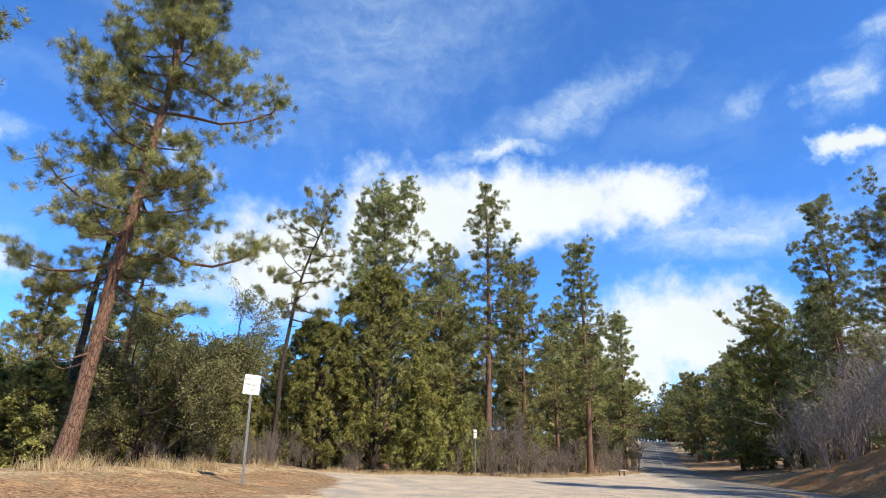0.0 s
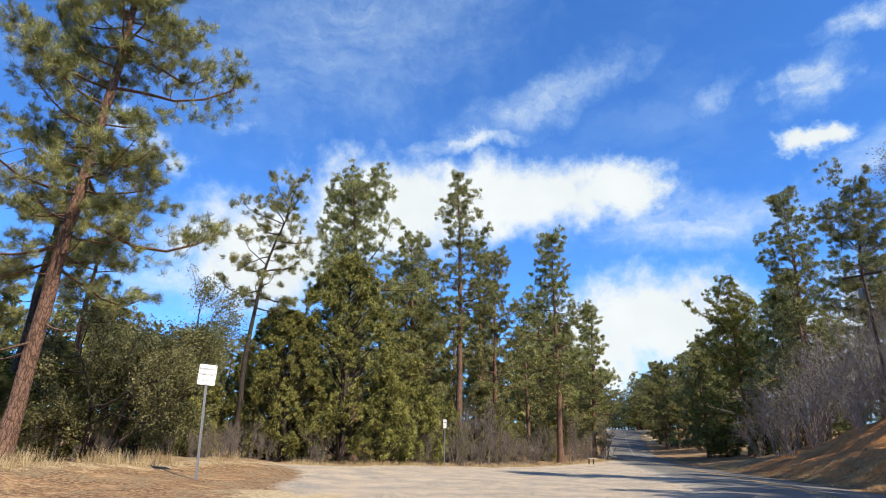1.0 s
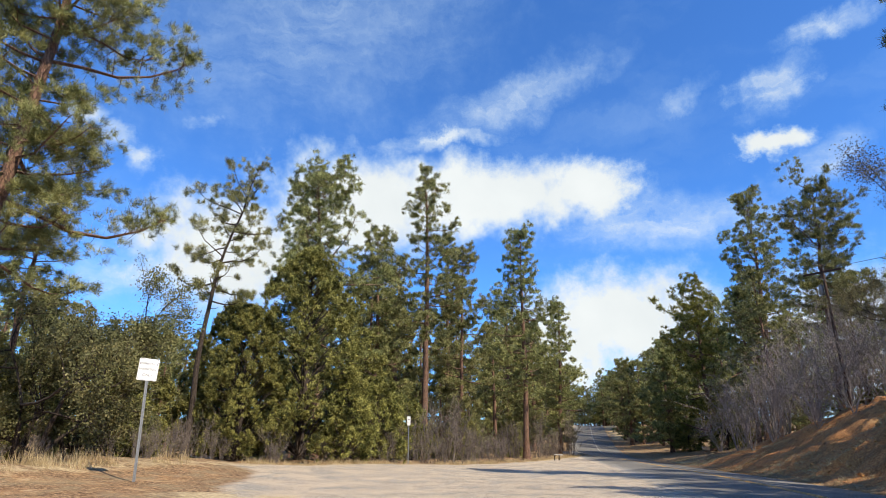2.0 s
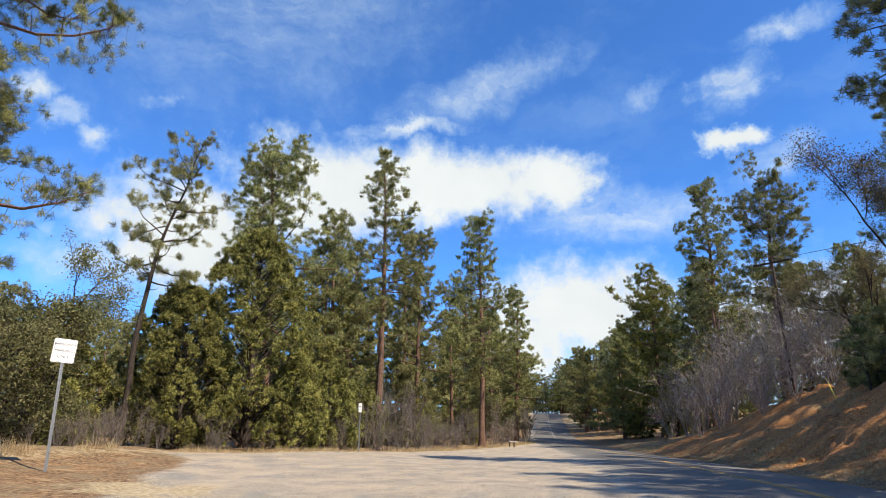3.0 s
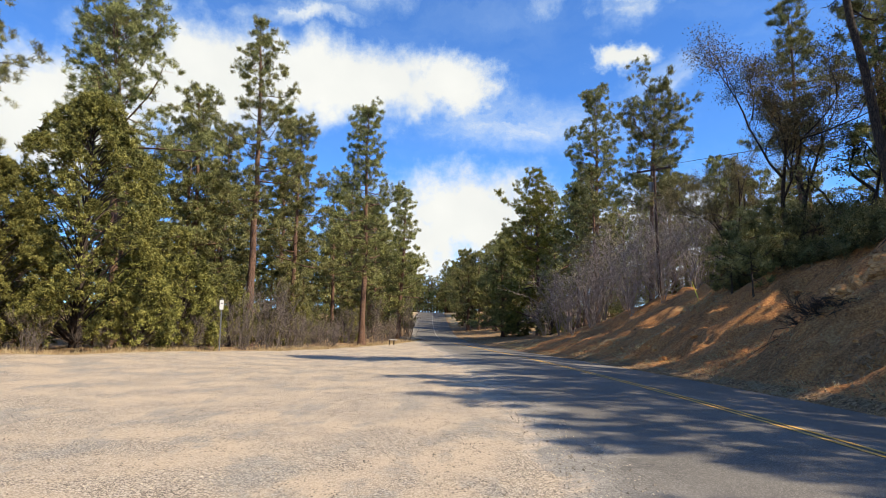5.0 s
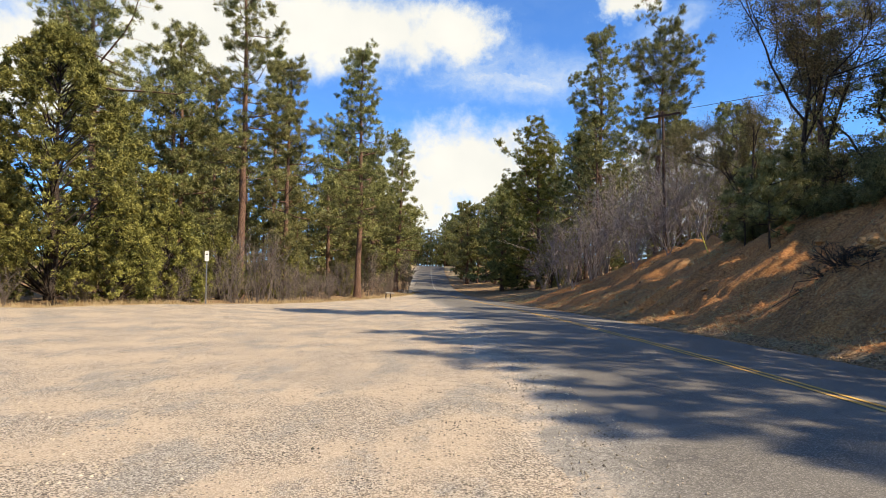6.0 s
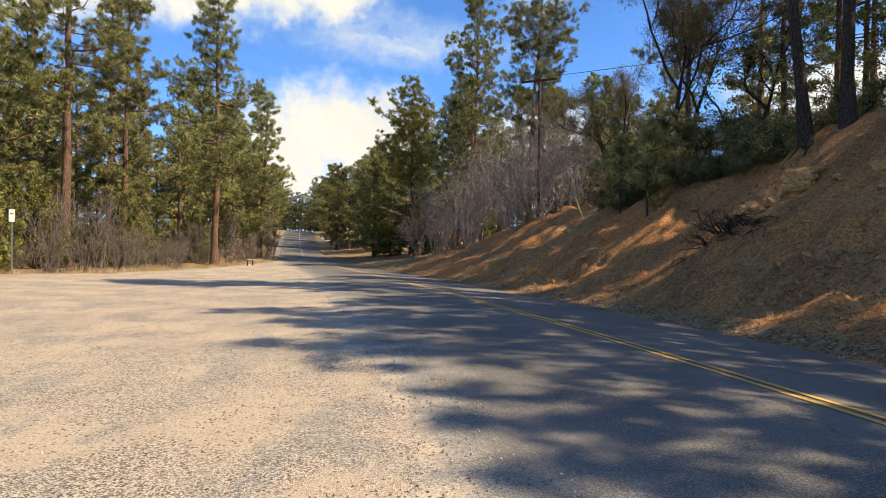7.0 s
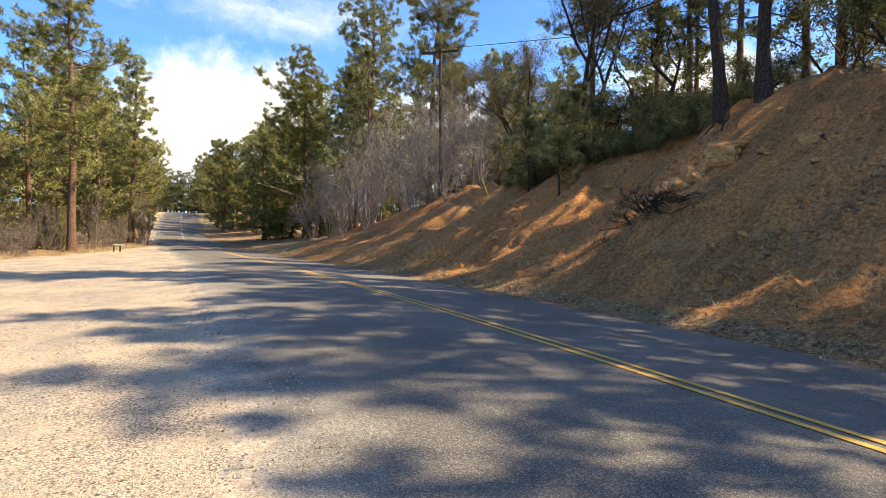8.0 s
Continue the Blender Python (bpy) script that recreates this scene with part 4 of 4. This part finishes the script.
# young pines on the bank
sap = tree("young_pine", pine_shapes(80, 4.0, 0.05, 0.3, 1.3, 26, blades=30, blen=0.28, bwid=0.035, per_m=4.0, low=1.0, dead=0), M_BARKDARK, M_NEEDLE, "young dark green pine on the bank", 16.4, 34.6, group="young pines")
for x, y, k in ((17.7, 39.0, 0.9), (18.6, 36.4, 0.8)):
    copy_thing(sap, pose(x, y, ground_at(x, y), 0, 0, x * 91) @ Matrix.Scale(k, 4))

# bare shrubs
grey = [tree("bare_shrub", limb_shapes(90 + i, 9, 8.0, 0.36, 0.045, 4, gnarl=0.26, fork=3, rise=0.4, thin=0.011), M_TWIG, M_OAK, "leafless grey shrub with fine upright twigs", x, y, group="bare shrubs", category="shrub")
        for i, (x, y) in enumerate(((14.9, 70), (17.2, 64), (19.0, 60)))]
for x, y, k in ((17.5, 67, 1.1), (16.0, 62, 0.8), (18.2, 56.5, 0.9), (21, 58, 1.2), (20.2, 63.5, 1.2), (22.8, 61.5, 1.3), (19.5, 69, 1.2), (16.8, 74, 1.0), (22.0, 54.2, 1.0), (18.8, 51.5, 0.7), (14.6, 77, 0.7), (21.0, 50.4, 0.9), (24.2, 55.5, 1.1), (15.2, 66, 0.6), (17.0, 53.5, 0.45)):
    copy_thing(rng.choice(grey), pose(x, y, ground_at(x, y), 0, 0, x * 91) @ Matrix.Scale(k, 4))
brush = [tree("brush", limb_shapes(95 + i, n, 2.6, sp, 0.02, 3, gnarl=0.26, fork=3, rise=0.5, thin=0.007), M_BRUSH, M_OAK, "leafless brown brush along the edge of the wood", x, y, group="brush at the edge of the wood", category="shrub")
         for i, (n, sp, x, y) in enumerate(((12, 0.4, -18.9, 35.2), (5, 0.25, -15.9, 46.0), (8, 0.6, -13.0, 52.0)))]
yy = 19.0
while yy < 98:
    x = float(along(LOT_LEFT, yy)) - 0.5 - 4.5 * rng.random() ** 1.5
    k = rng.uniform(0.6, 1.2) + (rng.random() ** 3) * 1.4 if yy > 44 else rng.uniform(0.4, 0.8)
    copy_thing(rng.choice(brush), pose(x, yy, ground_at(x, yy), 0, 0, yy * 97) @ Matrix.Diagonal((k * 0.8, k * 0.8, k * rng.uniform(0.9, 1.7), 1)))
    yy += rng.uniform(0.3, 1.1)
low = random.Random(31)
for i in range(22):
    y = 44 + 2.6 * i + low.uniform(-1, 1)
    x = float(along(LOT_LEFT, y)) - low.uniform(7, 16)
    h = low.uniform(3.5, 11)
    copy_thing(grove[1], pose(x, y, ground_at(x, y), 0, 0, 83 * i) @ Matrix.Diagonal((max(0.4, h / 16), max(0.4, h / 16), h / 20, 1)))
for i in range(17):
    y = 124 + 7 * i
    for side in (-1, 1):
        x = float(road_c(np.array(float(y)))) + side * (6.2 + low.uniform(0, 4.5))
        h = low.uniform(10, 17)
        copy_thing(grove[1 + i % 2], pose(x, y, ground_at(x, y), 0, 0, 61 * i) @ Matrix.Scale(h / 20, 4))

# ---- grass, stones, litter ----


def grass_stuff():
    r = np.random.default_rng(3)
    s = Shape()
    y = r.uniform(12, 97, 1900)
    x = along(LOT_LEFT, y) + r.normal(-0.1, 0.6, len(y))
    keep = lumps(x, y, 2.6, 3) > np.where(y < 36, 0.12, -0.1)
    x, y = x[keep], y[keep]
    k = r.uniform(0.5, 1.2, len(y)) * np.where(y < 27, 1.6, 1.0)
    for n, (cx, cy, cs) in enumerate(zip(x, y, k)):
        m = 12
        b = np.stack([cx + r.normal(0, 0.12, m), cy + r.normal(0, 0.12, m), np.full(m, ground_at(cx, cy) - 0.03)], -1)
        s.blades(b, r.normal(0, 0.3, (m, 3)) + np.array([0, 0, 1.0]), 0.36 * cs * r.uniform(0.5, 1.3, m), 0.018, r)
    tagged(put("dry_grass", s, M_STRAW), "pale dry grass tufts along the edge of the lot", "grass", kind="stuff")
    s = Shape()
    y = 14 + 66 * r.uniform(0, 1, 3000) ** 0.8
    x = road_c(y) + 4.3 + r.gamma(1.4, 2.2, len(y))
    keep = lumps(x * 0.4, y, 2.2, 3) + r.normal(0, 0.08, len(y)) > 0.06
    # a thicker patch round the foot of the stay wire
    x, y = np.hstack([x[keep], 17.3 + r.normal(0, 0.6, 90)]), np.hstack([y[keep], 42.2 + r.normal(0, 0.9, 90)])
    z = height(x, y)
    m = 9
    b = np.repeat(np.stack([x, y, z - 0.02], -1), m, 0) + r.normal(0, 0.07, (len(y) * m, 3)) * np.array([1, 1, 0.2])
    s.blades(b, r.normal(0, 0.5, b.shape) + np.array([-0.45, 0, 0.7]), 0.24 * r.uniform(0.5, 1.3, len(b)), 0.014, r)
    tagged(put("bank_grass", s, M_STRAW), "dry straw-coloured grass on the red bank", "grass", kind="stuff")
    s = Shape()
    y = r.uniform(13, 60, 16000)
    x = road_c(y) + 3.55 + r.gamma(1.1, 2.0, len(y))
    z = height(x, y) + 0.045
    s.leaves(np.stack([x, y, z - 0.015], -1), 0.032, r)
    tagged(put("leaf_litter", s, M_BROWNLEAF), "brown fallen leaves along the foot of the bank", "leaves", kind="stuff")


def bank_debris():
    r = np.random.default_rng(14)
    octa = np.array([[1, 0, 0], [-1, 0, 0], [0, 1, 0], [0, -1, 0], [0, 0, 1], [0, 0, -1]], float)
    tri = np.array([[0, 2, 4], [2, 1, 4], [1, 3, 4], [3, 0, 4], [2, 0, 5], [1, 2, 5], [3, 1, 5], [0, 3, 5]])
    n = 5200
    y = r.uniform(14, 60, n)
    x = road_c(y) + 4.4 + 9 * r.uniform(0, 1, n) ** 1.3
    keep = wave(x, y, 3.0, 15) + r.normal(0, 0.4, n) > -0.1
    # a chute of broken stones that runs down the slope
    f = r.uniform(0, 1, 2600)
    x = np.hstack([x[keep], 12.2 + 5.4 * f + r.normal(0, 0.22, len(f))])
    y = np.hstack([y[keep], 23.9 - 3.2 * f + r.normal(0, 0.30, len(f))])
    n = len(x)
    v = octa[None] * (0.015 + 0.075 * r.uniform(0, 1, (n, 1, 1)) ** 4) * r.uniform(0.6, 1.4, (n, 6, 1)) * r.uniform(0.6, 1.3, (n, 1, 3))
    v = v + np.stack([x, y, height(x, y)], -1)[:, None]
    s = Shape()
    s.add(v.reshape(-1, 3), (tri[None] + 6 * np.arange(n)[:, None, None]).reshape(-1, 3))
    tagged(put("earth_clods", s, M_CLOD), "loose reddish clods and small stones on the bank", "soil", kind="stuff")
    s = Shape()
    n = 2600
    y = r.uniform(14, 58, n)
    x = road_c(y) + 4.4 + 8.5 * r.uniform(0, 1, n)
    p = np.stack([x, y, height(x, y) + 0.02], -1)
    d = r.normal(0, 1, (n, 3)) * np.array([1, 1, 0.15]) + np.array([0, 0, 0.0])
    d[:, 2] += 0.75 * d[:, 0]
    s.blades(p, d, 0.08 + 0.45 * r.uniform(0, 1, n) ** 2, 0.013, r)
    s.blades(p + 0.004, d, 0.08 + 0.3 * r.uniform(0, 1, n) ** 2, 0.010, r)
    tagged(put("fallen_twigs", s, M_BROWNLEAF), "brown fallen twigs strewn over the bank", "twigs", kind="stuff")


def stone_stuff():
    r = np.random.default_rng(4)
    s = Shape()
    octa = np.array([[1, 0, 0], [-1, 0, 0], [0, 1, 0], [0, -1, 0], [0, 0, 1], [0, 0, -1]], float)
    tri = np.array([[0, 2, 4], [2, 1, 4], [1, 3, 4], [3, 0, 4], [2, 0, 5], [1, 2, 5], [3, 1, 5], [0, 3, 5]])
    n = 24000
    y = 8 + 26 * r.uniform(0, 1, n) ** 1.7
    x = r.uniform(-9, 2.8, n)
    z = height(x, y)
    v = octa[None] * r.uniform(0.005, 0.017, (n, 1, 1)) * r.uniform(0.6, 1.3, (n, 1, 3)) + r.normal(0, 0.002, (n, 6, 3))
    v = v + np.stack([x, y, z + 0.034 * (x > road_c(y) - 4.7)], -1)[:, None]
    s.add(v.reshape(-1, 3), (tri[None] + 6 * np.arange(n)[:, None, None]).reshape(-1, 3))
    tagged(put("gravel_stones", s, M_STONE), "loose pale gravel stones on the lot", "gravel", kind="stuff")


grass_stuff()
bank_debris()
stone_stuff()

# ---- rocks on the bank ----


def rock(seed, x, y, sx, sy, sz, turn, label, lift=0.0):
    """An angular, broken block: the hull of scattered corners, its edges slightly worn."""
    r = np.random.default_rng(seed)
    bm = bmesh.new()
    for _ in range(15):
        p = r.uniform(-1, 1, 3)
        p[r.integers(0, 3)] = r.choice((-1.0, 1.0)) * r.uniform(0.85, 1)
        bm.verts.new(p * np.array([sx, sy, sz]))
    hull = bmesh.ops.convex_hull(bm, input=bm.verts[:])
    bmesh.ops.delete(bm, geom=[v for v in bm.verts if not v.link_faces], context="VERTS")
    bmesh.ops.bevel(bm, geom=bm.edges[:], offset=min(sx, sy, sz) * 0.09, segments=1, affect="EDGES")
    ob = part("rock", bm, M_ROCK, None)
    ob.matrix_world = pose(x, y, ground_at(x, y) + lift, r.uniform(-10, 10), r.uniform(-40, -22), turn)
    return tagged(ob, label, "rock", "rocks on the bank")


ledge = random.Random(21)
for i in range(66):
    f = 0.26 + 0.70 * (i + ledge.random()) / 66
    row = i % 3
    x, y = 14.7 + 2.7 * f + 0.26 * (row - 1) + ledge.uniform(-0.14, 0.14), 28.3 - 1.6 * f + ledge.uniform(-0.2, 0.2)
    k = ledge.choice((0.45, 0.6, 0.75, 0.9, 1.1, 1.3)) * (0.75 + 0.5 * math.sin(math.pi * (f - 0.26) / 0.70))
    rock(100 + i, x, y, 0.25 * k, 0.36 * k, 0.19 * k, ledge.uniform(-45, 45) + 45, "layered ochre rock ledge showing in the red bank", 0.08 + 0.09 * row)
for i in range(40):
    x, y = 12.0 + 6.2 * ledge.random() ** 1.2, 18 + 26 * ledge.random()
    k = ledge.uniform(0.05, 0.2) if i else 0.4
    rock(170 + i, x, y, k, k * ledge.uniform(0.8, 1.5), k * ledge.uniform(0.5, 0.8), 47 * i, "brown weathered stone half buried in the bank")


def root(seed, pts, r0):
    s = Shape()
    p = np.array([(x, y, ground_at(x, y) + dz) for x, y, dz in pts])
    s.tube(p, np.linspace(r0, r0 * 0.3, len(p)), 7)
    return tagged(put("dead_branch", s, M_BARKDARK, smooth=True), "grey exposed root or fallen branch on the bank", "branch", "roots and branches on the bank")


root(1, ((19.3, 28.9, 0.1), (18.8, 28.9, 0.12), (18.5, 29.2, 0.0)), 0.05)
root(2, ((19.3, 28.8, 0.1), (18.7, 28.4, 0.14), (18.4, 28.5, 0.0)), 0.045)
root(3, ((17.6, 24.2, 0.05), (17.2, 24.0, 0.1), (16.9, 23.6, 0.02)), 0.06)
root(5, ((14.2, 27.8, 0.05), (13.9, 28.4, 0.15), (13.4, 28.8, 0.06), (13.1, 29.1, 0.02)), 0.025)
root(6, ((14.6, 28.6, 0.1), (14.0, 29.1, 0.25), (13.3, 28.6, 0.12)), 0.02)

# ---- the parking sign ----


def flat_text(body, size, mat, parent, m):
    c = bpy.data.curves.new("lettering", "FONT")
    c.body, c.size, c.align_x, c.align_y, c.extrude = body, size, "CENTER", "CENTER", 0.0015
    tmp = bpy.data.objects.new("lettering", c)
    me = bpy.data.meshes.new_from_object(tmp)
    bpy.data.objects.remove(tmp)
    me.name = "lettering"
    me.materials.append(mat)
    ob = new("lettering", me)
    ob.parent = parent
    ob.matrix_local = m
    return ob


def rounded_plate(w, h, r, thick, y):
    bm = bmesh.new()
    vs = []
    for cx, cz, a0 in ((w / 2 - r, h / 2 - r, 0), (-w / 2 + r, h / 2 - r, 90), (-w / 2 + r, -h / 2 + r, 180), (w / 2 - r, -h / 2 + r, 270)):
        for k in range(5):
            a = radians(a0 + k * 22.5)
            vs.append(bm.verts.new((cx + r * math.cos(a), y, cz + r * math.sin(a))))
    f = bm.faces.new(vs)
    e = bmesh.ops.extrude_face_region(bm, geom=[f])
    bmesh.ops.translate(bm, vec=(0, thick, 0), verts=[v for v in e["geom"] if isinstance(v, bmesh.types.BMVert)])
    bmesh.ops.recalc_face_normals(bm, faces=bm.faces[:])
    return bm


def parking_sign(x, y, turn):
    root_ = new("parking_sign")
    post = box_bm(0.022, 0.05, 4.1, (0, 0.03, 1.85))
    for s_ in (-1, 1):
        bmesh.ops.create_cube(post, size=1, matrix=Matrix.Translation((s_ * 0.028, 0.0, 1.85)) @ Matrix.Diagonal((0.036, 0.012, 4.1, 1)))
    part("post", post, M_STEEL, root_, "grey galvanised steel post")
    zc = 3.58
    plate = part("plate", rounded_plate(0.65, 0.74, 0.045, 0.004, -0.016), M_SIGN, root_, "white rectangular metal plate with rounded corners")
    plate.matrix_local = pose(0, 0, zc, 0, 3.5, 0)
    ring = rounded_plate(0.59, 0.71, 0.04, 0.001, -0.018)
    inner = rounded_plate(0.572, 0.692, 0.035, 0.001, -0.0195)
    b = part("border", ring, M_INK, plate, "thin black border")
    f = part("face", inner, M_SIGN, plate)
    for word, dz, size in (("EMERGENCY", 0.19, 0.104), ("PARKING", 0.0, 0.126), ("ONLY", -0.19, 0.126)):
        flat_text(word, size, M_INK, plate, pose(0, -0.0215, dz, 90, 0, 0))
    for dz in (-0.29, 0.295):
        bm = bmesh.new()
        bmesh.ops.create_cone(bm, segments=8, radius1=0.012, radius2=0.009, depth=0.01, cap_ends=True, matrix=pose(0, -0.024, dz, 90))
        part("bolt", bm, M_STEEL, plate)
    root_.matrix_world = pose(x, y, ground_at(x, y), 0, -1.6, turn)
    return tagged(root_, "white emergency parking only sign on a grey steel post", "road sign")


parking_sign(-15.1, 19.4, 57)


def marker_post(x, y):
    root_ = new("marker_post")
    part("post", box_bm(0.07, 0.05, 3.2, (0, 0, 1.4), 0.004), M_STEEL, root_, "thin grey post")
    part("plate", rounded_plate(0.26, 0.66, 0.02, 0.004, -0.032), M_SIGN, root_, "small white plate").location = (0, 0, 3.1)
    bars = part("bar", box_bm(0.13, 0.003, 0.05, (0, -0.035, 3.2)), M_INK, root_, "dark bar")
    root_.matrix_world = pose(x, y, ground_at(x, y), 0, 0, 8)
    return tagged(root_, "thin grey marker post with a small white plate", "road sign")


marker_post(-13.6, 46.5)

# ---- the power pole ----


def power_pole(x, y, h):
    root_ = new("power_pole")
    s = Shape()
    z = np.linspace(-1, h, 9)
    s.tube(np.stack([0 * z, 0 * z, z], -1), np.linspace(0.16, 0.11, 9), 12)
    s.add([[0.11 * math.cos(a), 0.11 * math.sin(a), h] for a in np.arange(12) * math.pi / 6], [list(range(12))])
    put("pole", s, M_POLE, root_, "weathered brown wooden pole", True)
    arm = part("crossarm", box_bm(3.0, 0.13, 0.16, (0, -0.16, h - 0.35), 0.01), M_POLE, root_)
    for sx in (-1, 1):
        b = Shape()
        b.tube([[sx * 0.75, -0.2, h - 0.42], [sx * 0.4, -0.2, h - 0.75], [0.0, -0.13, h - 1.05]], [0.02, 0.02, 0.02], 5)
        put("brace", b, M_STEEL, root_)
    for px in (-1.2, -0.5, 1.2):
        bm = bmesh.new()
        for k, (rr, dz) in enumerate(((0.03, 0.0), (0.06, 0.07), (0.045, 0.13), (0.06, 0.17))):
            bmesh.ops.create_cone(bm, segments=10, radius1=rr, radius2=rr * 0.7, depth=0.07, cap_ends=True, matrix=Matrix.Translation((px, -0.16, h - 0.25 + dz)))
        part("insulator", bm, M_PORC, arm, "dark porcelain insulator")
    can = Shape()
    can.tube([[-0.36, 0.05, h - 2.3], [-0.36, 0.05, h - 2.25], [-0.36, 0.05, h - 1.45], [-0.36, 0.05, h - 1.4], [-0.36, 0.05, h - 1.35]], [0.16, 0.20, 0.20, 0.21, 0.05], 14)
    put("transformer", can, M_STEEL, root_, "grey steel transformer can", True)
    put_bracket = box_bm(0.3, 0.06, 0.06, (-0.2, 0.03, h - 1.7), 0.005)
    part("bracket", put_bracket, M_STEEL, root_)
    root_.matrix_world = pose(x, y, ground_at(x, y), 0, 0, -40)
    return tagged(root_, "brown wooden power pole with a crossarm on top of the bank", "utility pole")


POLE = (20.5, 56.2)
pole_h = 15.9 - ground_at(*POLE)
power_pole(*POLE, pole_h)
for off in (-1.2, -0.5, 1.2):
    a = Vector((POLE[0] + off * 0.77, POLE[1] - off * 0.64, 15.85))
    b = a + Vector((70, -68, 4.0))
    s = Shape()
    t = np.linspace(0, 1, 24)
    s.tube(np.array([a + (b - a) * q - Vector((0, 0, 4 * 1.6 * q * (1 - q))) for q in t]), np.full(24, 0.016), 4)
    tagged(put("power_wire", s, M_WIRE), "thin dark overhead wire from the power pole", "wire", "overhead wires")


def guy_wire():
    root_ = new("guy_wire")
    gx, gy = 17.5, 42.6
    foot, head = Vector((gx, gy, ground_at(gx, gy))), Vector((POLE[0], POLE[1], 14.6))
    s = Shape()
    s.tube(np.array([foot - (head - foot).normalized() * 0.2, (foot + head) / 2, head]), [0.008] * 3, 4)
    put("wire", s, M_WIRE, root_)
    s = Shape()
    d = (head - foot).normalized()
    s.tube(np.array([foot + d * 0.2, foot + d * 1.3, foot + d * 2.4]), [0.022, 0.022, 0.02], 7)
    put("guard", s, M_GUARD, root_, "yellow plastic guard")
    return tagged(root_, "stay wire of the power pole with a yellow guard", "wire")


guy_wire()


def low_board(x, y):
    root_ = new("low_board")
    for px in (-0.42, 0.1):
        part("post", box_bm(0.12, 0.12, 0.8, (px, 0, 0.2), 0.008), M_BARKDARK, root_)
    part("board", box_bm(1.0, 0.05, 0.11, (0, -0.08, 0.64), 0.01), M_CONCRETE, root_, "pale weathered board")
    root_.matrix_world = pose(x, y, ground_at(x, y), 0, 3, 12)
    return tagged(root_, "low pale board on two short posts", "board")


low_board(-3.6, 76.0)


def headwall(x, y):
    bm = box_bm(2.4, 0.35, 0.75, (0, 0, 0.1), 0.03)
    ob = part("culvert_headwall", bm, M_CONCRETE, None)
    ob.matrix_world = pose(x, y, ground_at(x, y), 0, 0, 5)
    return tagged(ob, "low pale concrete culvert headwall beside the road", "wall")


headwall(-2.6, 95.0)
